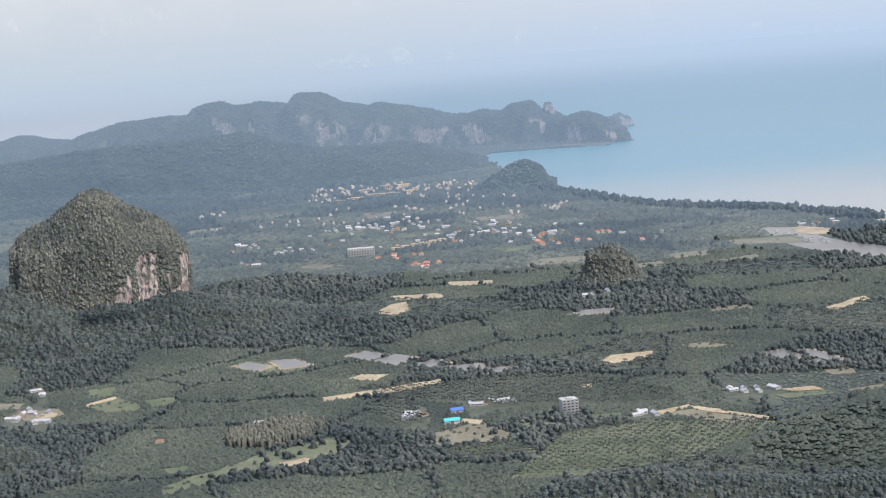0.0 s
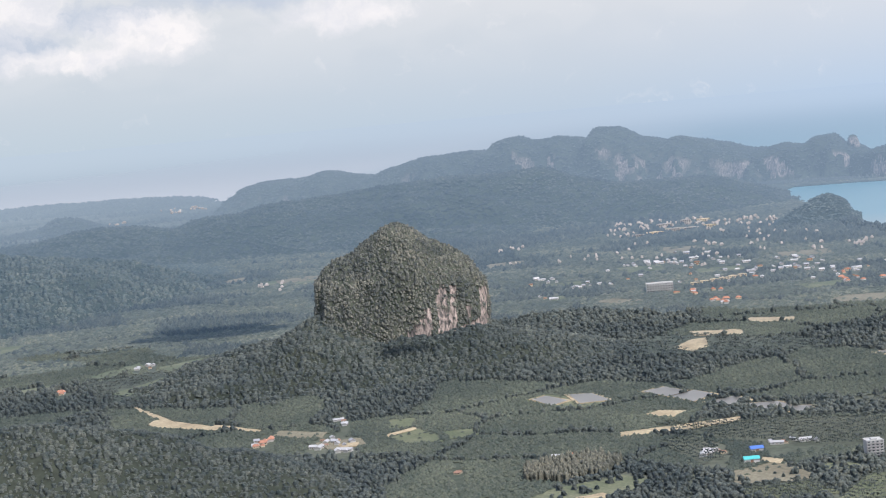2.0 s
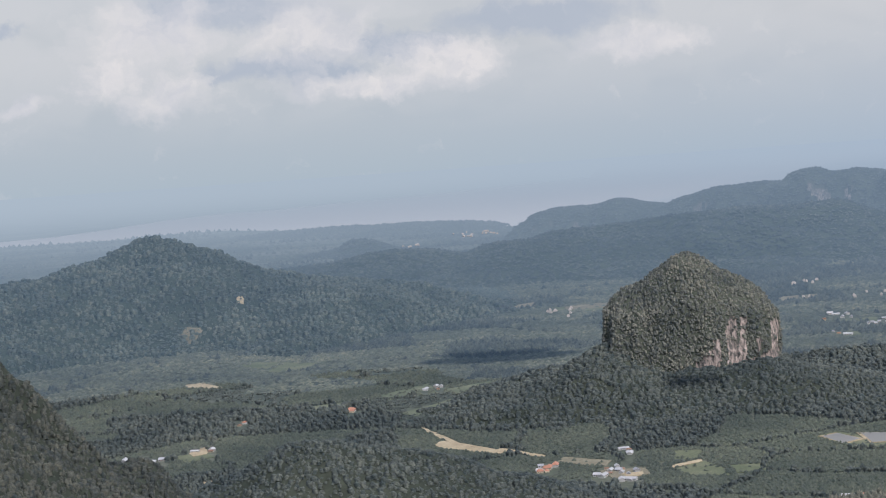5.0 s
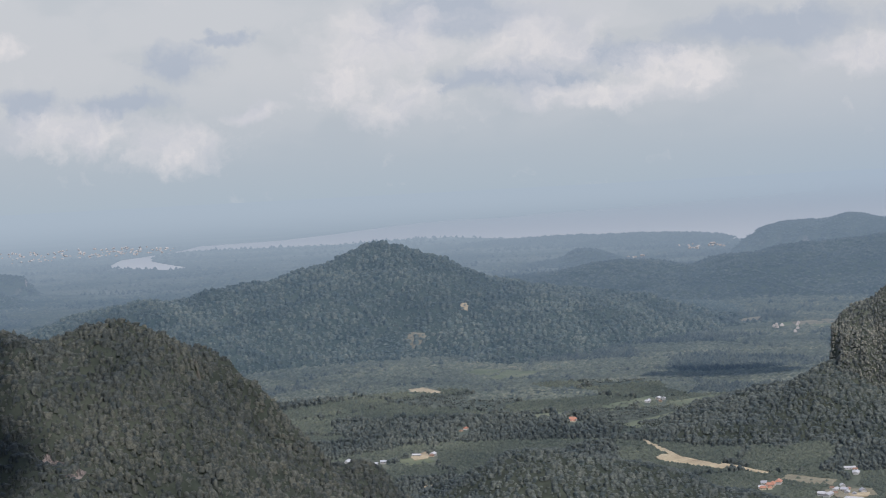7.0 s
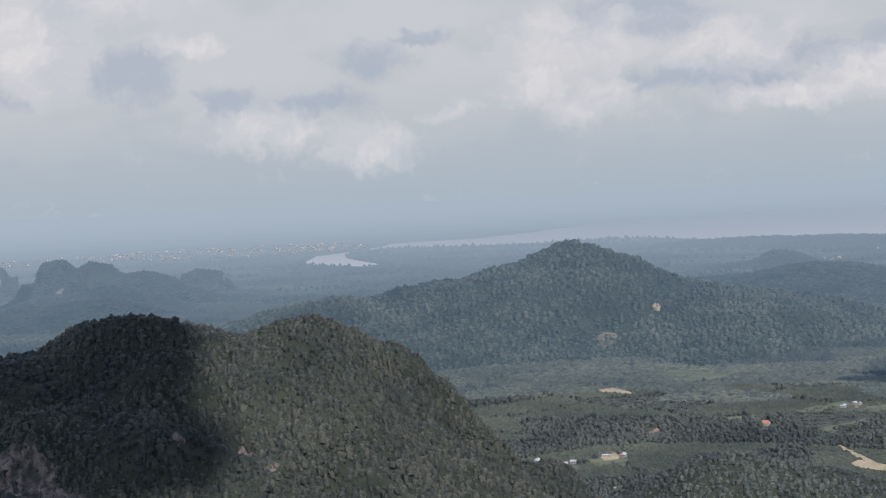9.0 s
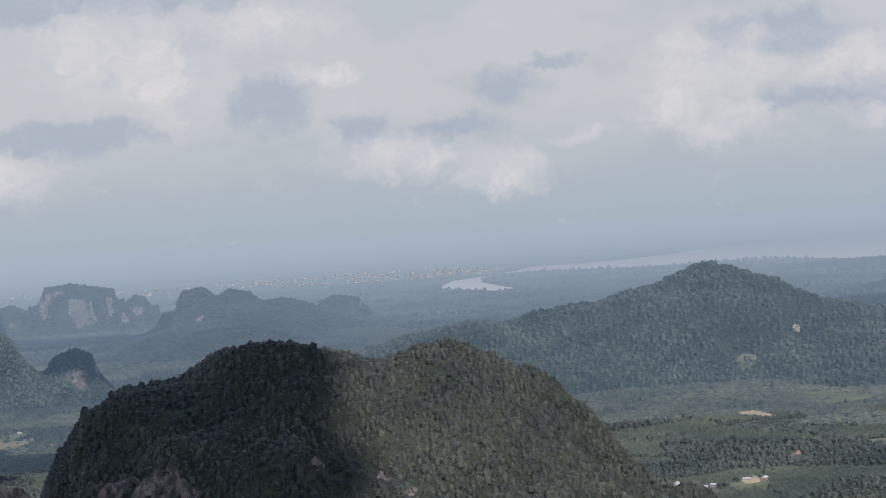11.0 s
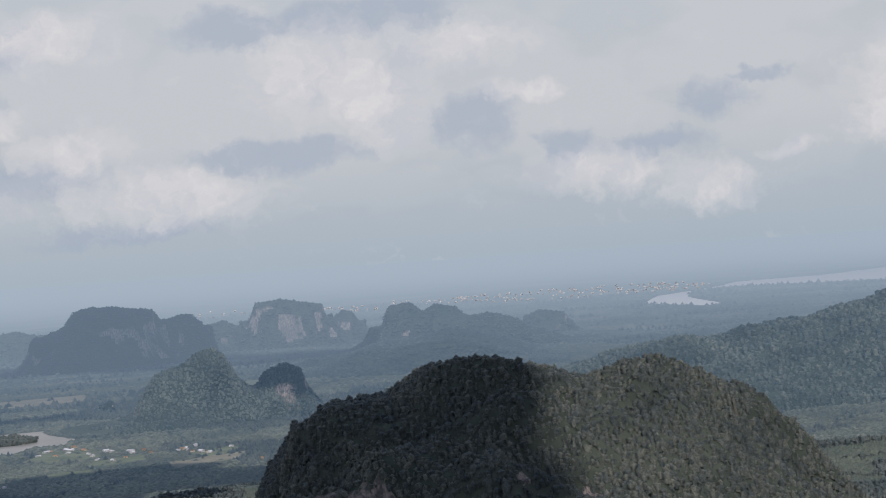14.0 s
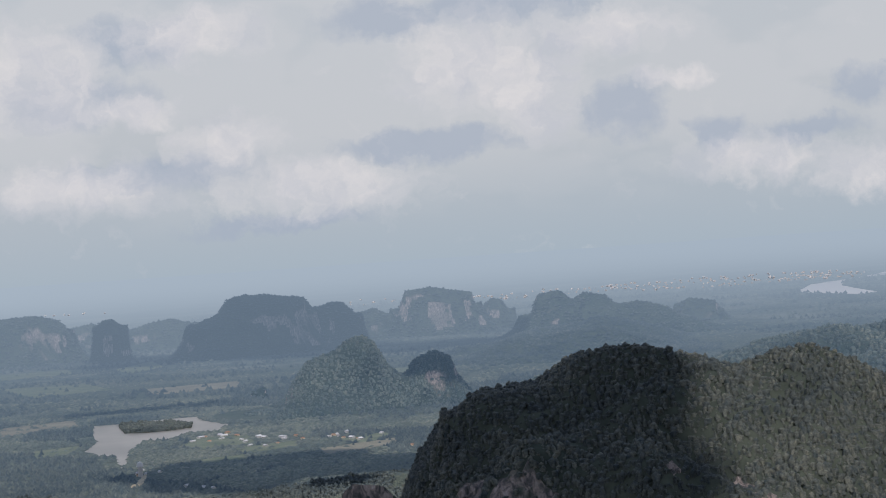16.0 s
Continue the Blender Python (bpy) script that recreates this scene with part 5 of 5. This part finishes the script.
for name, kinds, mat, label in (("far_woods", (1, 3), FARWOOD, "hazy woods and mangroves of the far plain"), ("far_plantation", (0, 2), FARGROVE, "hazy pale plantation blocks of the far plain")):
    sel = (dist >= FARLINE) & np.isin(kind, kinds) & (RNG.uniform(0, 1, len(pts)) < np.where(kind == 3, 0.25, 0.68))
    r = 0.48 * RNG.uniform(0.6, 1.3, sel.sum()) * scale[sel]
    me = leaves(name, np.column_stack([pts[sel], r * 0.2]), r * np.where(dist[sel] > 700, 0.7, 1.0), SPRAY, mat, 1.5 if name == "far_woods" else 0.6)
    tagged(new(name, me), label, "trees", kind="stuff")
bank = np.array(COAST[:9])
u = RNG.uniform(0, len(bank) - 1.001, 900)
i = u.astype(int)
p = bank[i] + (bank[i + 1] - bank[i]) * (u - i)[:, None]
p = p + np.stack([-RNG.uniform(1.0, 7.0, 900), -RNG.uniform(0, 5.0, 900)], -1)
r = RNG.uniform(0.45, 0.9, 900)
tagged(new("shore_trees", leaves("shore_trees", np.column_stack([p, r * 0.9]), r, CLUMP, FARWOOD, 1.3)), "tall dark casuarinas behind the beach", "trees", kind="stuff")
rows = []
for i, polygon in enumerate(PALM):
    q = np.array(polygon)
    gap = 1.05 if i != 1 else 0.75
    gx, gy = np.meshgrid(np.arange(q[:, 0].min(), q[:, 0].max(), gap), np.arange(q[:, 1].min(), q[:, 1].max(), gap * 1.15))
    gx = gx + (np.arange(gx.shape[0]) % 2)[:, None] * gap / 2
    p = np.column_stack([gx.ravel(), gy.ravel()])
    p = p[inside(p[:, 0], p[:, 1], polygon)]
    p = p + RNG.uniform(-0.1, 0.1, p.shape)
    r = np.full(len(p), 0.42 if i < 2 else 0.46) * RNG.uniform(0.85, 1.1, len(p))
    rows.append((np.column_stack([p, r * 0.5]), r))
q = np.array(BARE_GROVE)
p = RNG.uniform(q.min(0), q.max(0), (900, 2))
p = p[inside(p[:, 0], p[:, 1], BARE_GROVE)]
r = RNG.uniform(0.22, 0.36, len(p))
tagged(new("bare_grove", leaves("bare_grove", np.column_stack([p, r * 1.6]), r, CLUMP, TWIGS, 2.6)), "grove of pale grey leafless rubber trees", "trees", kind="stuff")
isle = np.array(ISLE[0])
p = RNG.uniform(isle.min(0), isle.max(0), (900, 2))
p = p[inside(p[:, 0], p[:, 1], ISLE[0])]
r = RNG.uniform(0.5, 1.0, len(p))
tagged(new("island_trees", leaves("island_trees", np.column_stack([p, r * 0.3]), r, CLUMP, FOREST)), "trees crowding the lake island", "trees", kind="stuff")
tagged(new("oil_palms", leaves("oil_palms", np.concatenate([a for a, b in rows]), np.concatenate([b for a, b in rows]), PALM_HEAD, OILPALM, 1.0)),
       "oil palms planted in straight rows", "trees", kind="stuff")

# ---- houses and other buildings ----
WHITE = plain("white_render", (0.50, 0.49, 0.465), 0.8, 0.15)
TOWNWALL = plain("town_render", (0.35, 0.34, 0.325), 0.8, 0.15)
CREAM = plain("cream_render", (0.55, 0.47, 0.35), 0.8, 0.15)
TOWNROOF = plain("town_roofs", (0.36, 0.335, 0.31), 0.7, 0.2, 0.12)
TILE = plain("orange_roof_tiles", (0.40, 0.20, 0.13), 0.8, 0.2)
GREYROOF = plain("grey_roof_sheets", (0.36, 0.36, 0.37), 0.6, 0.2)
PALEROOF = plain("pale_roof_sheets", (0.44, 0.43, 0.42), 0.5, 0.15)
RUSTROOF = plain("rusty_roof_sheets", (0.26, 0.16, 0.11), 0.8, 0.2)
BLUEROOF = plain("blue_roof_sheets", (0.08, 0.16, 0.42), 0.5, 0.15)
TEALROOF = plain("turquoise_roof_sheets", (0.10, 0.50, 0.48), 0.5, 0.12)
GLASS = plain("dark_window_glass", (0.05, 0.06, 0.07), 0.2, 0.1)


def solid(name, boxes, mat, bevel=0.0):
    """One mesh of boxes, each given by its middle and size."""
    bm = bmesh.new()
    for (x, y, z), (a, b, c) in boxes:
        bmesh.ops.create_cube(bm, size=1.0, matrix=Matrix.Translation((x, y, z)) @ Matrix.Diagonal((a, b, c, 1)))
    if bevel:
        bmesh.ops.bevel(bm, geom=bm.edges[:], offset=bevel, segments=1, affect="EDGES")
    me = bpy.data.meshes.new(name)
    bm.to_mesh(me)
    bm.free()
    me.materials.append(mat)
    return me


def roof_mesh(name, a, b, z, rise, mat, hip=0.0, over=0.08, thick=0.03):
    """A gabled or hipped roof with eaves and thickness."""
    bm = bmesh.new()
    x, y = a / 2 + over, b / 2 + over
    low = [bm.verts.new(p) for p in ((-x, -y, z - 0.03), (x, -y, z - 0.03), (x, y, z - 0.03), (-x, y, z - 0.03))]
    top = [bm.verts.new(p) for p in ((-x + hip * x, 0, z + rise), (x - hip * x, 0, z + rise))]
    for f in ((low[0], low[1], top[1], top[0]), (low[2], low[3], top[0], top[1]), (low[1], low[2], top[1]), (low[3], low[0], top[0]), (low[3], low[2], low[1], low[0])):
        bm.faces.new(f)
    me = bpy.data.meshes.new(name)
    bm.to_mesh(me)
    bm.free()
    me.materials.append(mat)
    return me


def make_house(label, a, b, c, rise, wall, roof, hip):
    home = tagged(new("house"), label, "house")
    part("wall", solid("wall", [((0, 0, c / 2 - 0.1), (a, b, c + 0.2))], wall), home)
    part("roof", roof_mesh("roof", a, b, c, rise, roof, hip), home)
    for k in (-0.28, 0.28):
        part("window", solid("window", [((k * a, -b / 2 - 0.004, c * 0.55), (0.16, 0.02, 0.13))], GLASS), home)
    part("door", solid("door", [((0, -b / 2 - 0.004, c * 0.36), (0.11, 0.02, 0.21))], RUSTROOF), home)
    return home


MODELS = {"w": [make_house("white rendered house with a pale sheet roof", 1.3, 0.9, 0.45, 0.28, WHITE, PALEROOF, 0.0),
                make_house("white house with a grey gabled roof", 1.1, 0.9, 0.4, 0.3, WHITE, GREYROOF, 0.0),
                make_house("long white shed with a pale roof", 2.1, 0.9, 0.4, 0.22, WHITE, PALEROOF, 0.0),
                make_house("low house with a rusty sheet roof", 1.2, 0.8, 0.35, 0.25, CREAM, RUSTROOF, 0.3)],
          "o": [make_house("cream house with an orange tiled roof", 1.3, 1.0, 0.42, 0.38, CREAM, TILE, 0.45),
                make_house("white house with an orange hipped roof", 1.6, 1.0, 0.45, 0.4, WHITE, TILE, 0.4)]}
spare = {id(m): True for ms in MODELS.values() for m in ms}


def on_land(x, y):
    z = 0.0
    for spec in HILLS:
        q = np.array(spec[0])
        r = spec[1] * 2
        if not (q[:, 0].min() - r < x < q[:, 0].max() + r and q[:, 1].min() - r < y < q[:, 1].max() + r):
            continue
        z = max(z, float(hill_height(spec, np.array([x]), np.array([y]))[0]))
    return z


town_walls, town_roofs = [], []
for x, y, tone, town in HOUSES:
    turn_by = RNG.choice([0, 20, 90, 110]) + RNG.uniform(-8, 8)
    if town:
        k = min(1.0, math.hypot(x, y) / 1000)
        a, b, c = k * RNG.uniform(0.7, 2.6), k * RNG.uniform(0.8, 1.6), k * RNG.uniform(0.3, 0.8)
        town_walls.append((pose(x, y, c / 2 - 0.1, 0, 0, turn_by), (a, b, c)))
        town_roofs.append((pose(x, y, c, 0, 0, turn_by), (a + 0.2, b + 0.2, 0.3)))
        continue
    models = MODELS["o"] if tone == "o" and RNG.uniform() < 0.8 else MODELS["w"]
    m = models[int(RNG.integers(len(models)))]
    grow = RNG.uniform(0.6, 1.0) * (1.0 + max(0, math.hypot(x, y) - 400) / 500)
    where = pose(x, y, on_land(x, y), 0, 0, turn_by) @ Matrix.Diagonal((grow, grow, grow, 1))
    if spare.pop(id(m), False):
        m.matrix_basis = where
    else:
        c = copy_thing(m, where)
        c.scale = (grow, grow, grow)
bm = bmesh.new()
for m, (a, b, c) in town_walls:
    bmesh.ops.create_cube(bm, size=1.0, matrix=m @ Matrix.Diagonal((a, b, c, 1)))
me = bpy.data.meshes.new("far_town")
bm.to_mesh(me)
bm.free()
me.materials.append(TOWNWALL)
far_town = tagged(new("far_town", me), "small white buildings of the far town", "town", kind="stuff")
bm = bmesh.new()
for m, (a, b, c) in town_roofs:
    bmesh.ops.create_cone(bm, cap_ends=True, segments=4, radius1=0.72, radius2=0.3, depth=1.0, matrix=m @ Matrix.Diagonal((a, b, c * 2, 1)) @ pose(0, 0, 0.45, 0, 0, 45))
me = bpy.data.meshes.new("roofs")
bm.to_mesh(me)
bm.free()
me.materials.append(TOWNROOF)
tagged(part("roofs", me, far_town), kind="stuff")


def block(label, x, y, turn, a, b, storeys, bays, wall=None, high=0.38, balcony=True):
    """A block of flats: slabs, balconies and a window for every bay."""
    home = tagged(new("apartment_block"), label, "building")
    tall = storeys * high
    part("wall", solid("wall", [((0, 0, tall / 2), (a, b, tall)), ((0, 0, tall + 0.05), (a * 0.35, b * 0.5, 0.24))], wall or WHITE), home)
    part("parapet", solid("parapet", [((0, -b / 2, tall + 0.03), (a + 0.06, 0.06, 0.1)), ((0, b / 2, tall + 0.03), (a + 0.06, 0.06, 0.1))], wall or WHITE), home)
    shared = solid("window", [((0, 0, 0), (a / bays * 0.5, 0.03, high * 0.5))], GLASS)
    rail = solid("balcony", [((0, -0.08, -high * 0.32), (a / bays * 0.85, 0.2, 0.05)), ((0, -0.17, -high * 0.2), (a / bays * 0.85, 0.03, 0.12))], wall or WHITE)
    for i in range(storeys):
        for k in range(bays):
            px, pz = (k + 0.5) / bays * a - a / 2, (i + 0.5) * high
            part("window", shared, home).location = (px, -b / 2 - 0.006, pz)
            if balcony:
                part("balcony", rail, home).location = (px, -b / 2, pz)
    home.matrix_basis = pose(x, y, 0, 0, 0, turn)
    return home


block("white six-storey block with balconies among palms", 13.0, 232.5, 12, 2.2, 1.8, 6, 4)
block("long white hotel block on the plain", -23.7, 432, 8, 6.4, 2.0, 4, 10, high=0.55)
for k, (x, y, a, storeys) in enumerate([(-38, 590, 4.2, 2), (-33, 597, 5.5, 2), (-26.5, 600, 3.0, 3), (-21, 606, 5.0, 2), (-15, 612, 3.6, 2), (-31, 628, 5.2, 2), (-24, 634, 3.4, 3), (-18, 640, 4.6, 2)]):
    block("long white row of town houses", x, y, 8 + 9 * (k % 3), a, 1.9, storeys, int(a * 1.6), CREAM if k % 3 == 1 else TOWNWALL, 0.5, False)
for k in range(6):
    block("cream row house with orange trim", -15.5 + 2.3 * k, 440 + 2.5 * k, 12, 2.1, 1.0, 2, 4, CREAM, 0.4, False)


def hall(label, x, y, turn, a, b, mat):
    h = tagged(new("hall"), label, "building")
    part("wall", solid("wall", [((0, 0, 0.25), (a, b, 0.7))], WHITE), h)
    part("roof", roof_mesh("roof", a, b, 0.6, 0.3, mat), h)
    part("door", solid("door", [((0, -b / 2 - 0.01, 0.25), (0.4, 0.03, 0.5))], RUSTROOF), h)
    h.matrix_basis = pose(x, y, 0, 0, 0, turn)


hall("open hall with a bright turquoise roof", -2.6, 232.5, 10, 2.0, 1.2, TEALROOF)
hall("hall with a deep blue roof", -1.9, 239.0, 14, 1.7, 1.1, BLUEROOF)


def tank(x, y):
    t = tagged(new("water_tower"), "white water tower beside a yard", "water tower")
    bm = bmesh.new()
    bmesh.ops.create_cone(bm, cap_ends=True, segments=20, radius1=0.55, radius2=0.55, depth=2.4, matrix=Matrix.Translation((0, 0, 1.2)))
    me = bpy.data.meshes.new("shaft")
    bm.to_mesh(me)
    bm.free()
    me.materials.append(WHITE)
    part("shaft", me, t)
    bm = bmesh.new()
    bmesh.ops.create_cone(bm, cap_ends=True, segments=20, radius1=0.85, radius2=0.6, depth=0.9, matrix=Matrix.Translation((0, 0, 2.8)))
    bmesh.ops.create_cone(bm, cap_ends=True, segments=20, radius1=0.6, radius2=0.05, depth=0.3, matrix=Matrix.Translation((0, 0, 3.4)))
    me = bpy.data.meshes.new("bowl")
    bm.to_mesh(me)
    bm.free()
    me.materials.append(WHITE)
    part("bowl", me, t)
    t.matrix_basis = pose(x, y, 0)


tank(-358, 223)
HULL = plain("boat_paint", (0.6, 0.6, 0.58), 0.5, 0.15)


def boat_mesh():
    bm = bmesh.new()
    ring = [(-0.6, -0.14), (0.3, -0.16), (0.75, 0.0), (0.3, 0.16), (-0.6, 0.14)]
    low = [bm.verts.new((x * 0.85, y * 0.7, 0.0)) for x, y in ring]
    top = [bm.verts.new((x, y, 0.16 + 0.08 * max(0, x))) for x, y in ring]
    bm.faces.new(low[::-1])
    bm.faces.new(top)
    for i in range(5):
        k = (i + 1) % 5
        bm.faces.new((low[i], low[k], top[k], top[i]))
    me = bpy.data.meshes.new("hull")
    bm.to_mesh(me)
    bm.free()
    me.materials.append(HULL)
    return me


boat = tagged(new("boat"), "small white boat moored in the creek", "boat", "boats in the creek")
part("hull", boat_mesh(), boat)
part("cabin", solid("cabin", [((-0.1, 0, 0.28), (0.5, 0.2, 0.2))], GREYROOF, 0.03), boat)
moor = [(74.5 + 6.5 * k / 13 + RNG.uniform(-1.5, 1.5), 420 - 26 * k / 13 + RNG.uniform(-2, 2)) for k in range(14)]
boat.matrix_basis = pose(*moor[0], 0.08, 0, 0, 40)
for x, y in moor[1:]:
    copy_thing(boat, pose(x, y, 0.08, 0, 0, RNG.uniform(0, 360)))


# ---- clouds overhead, whose shade lies on the land ----
CLOUD = plain("cloud_white", (0.8, 0.8, 0.8), 1.0, 0.05, 0.05)


def cloud(x, y, z, a, b, turn, seed):
    """A heap of billows with a flat base."""
    rng = np.random.default_rng(seed)
    bm = bmesh.new()
    for k in range(16):
        u, w = rng.uniform(-1, 1, 2)
        if u * u + w * w > 1:
            u, w = u * 0.6, w * 0.6
        r = (1.15 - math.hypot(u, w) * 0.6) * rng.uniform(0.3, 0.5)
        bmesh.ops.create_icosphere(bm, subdivisions=2, radius=r, matrix=Matrix.Translation((u * 0.75, w * 0.75, r * 0.5)))
    for v in bm.verts:
        d = noise.noise(v.co * 3.0 + Vector((seed, 0, 0))) * 0.12
        v.co += v.normal * d
        v.co = Vector((v.co.x * a, v.co.y * b, max(v.co.z, 0.0) * (a + b) * 0.3))
    me = bpy.data.meshes.new("cloud")
    bm.to_mesh(me)
    bm.free()
    for f in me.polygons:
        f.use_smooth = True
    me.materials.append(CLOUD)
    c = tagged(new("cloud", me), "white heaped cumulus cloud with a flat base", "cloud", "clouds overhead")
    c.matrix_basis = pose(x, y, z, 0, 0, turn)


def shade(x, y, ground, a, b, turn, seed, z=320.0):
    """A cloud that stands between the sun and a place on the land."""
    k = (z - ground) / SUN_DIR.z
    cloud(x + SUN_DIR.x * k, y + SUN_DIR.y * k, z, a, b, turn, seed)


shade(-104.5, 94.5, 34, 24, 32, 40, 1)
shade(-325, 240, 0, 46, 40, 50, 2)
shade(-128, 405, 0, 22, 13, 10, 3)
shade(-700, 520, 10, 130, 60, 40, 4)
shade(-419, 374, 8, 20, 15, 30, 5)
# Extra cloud out of view, added only to darken the slope below the karst
shade(-66, 325, 4, 7, 3.5, 15, 6)
shade(-512, 322, 0, 34, 9, 62, 7)
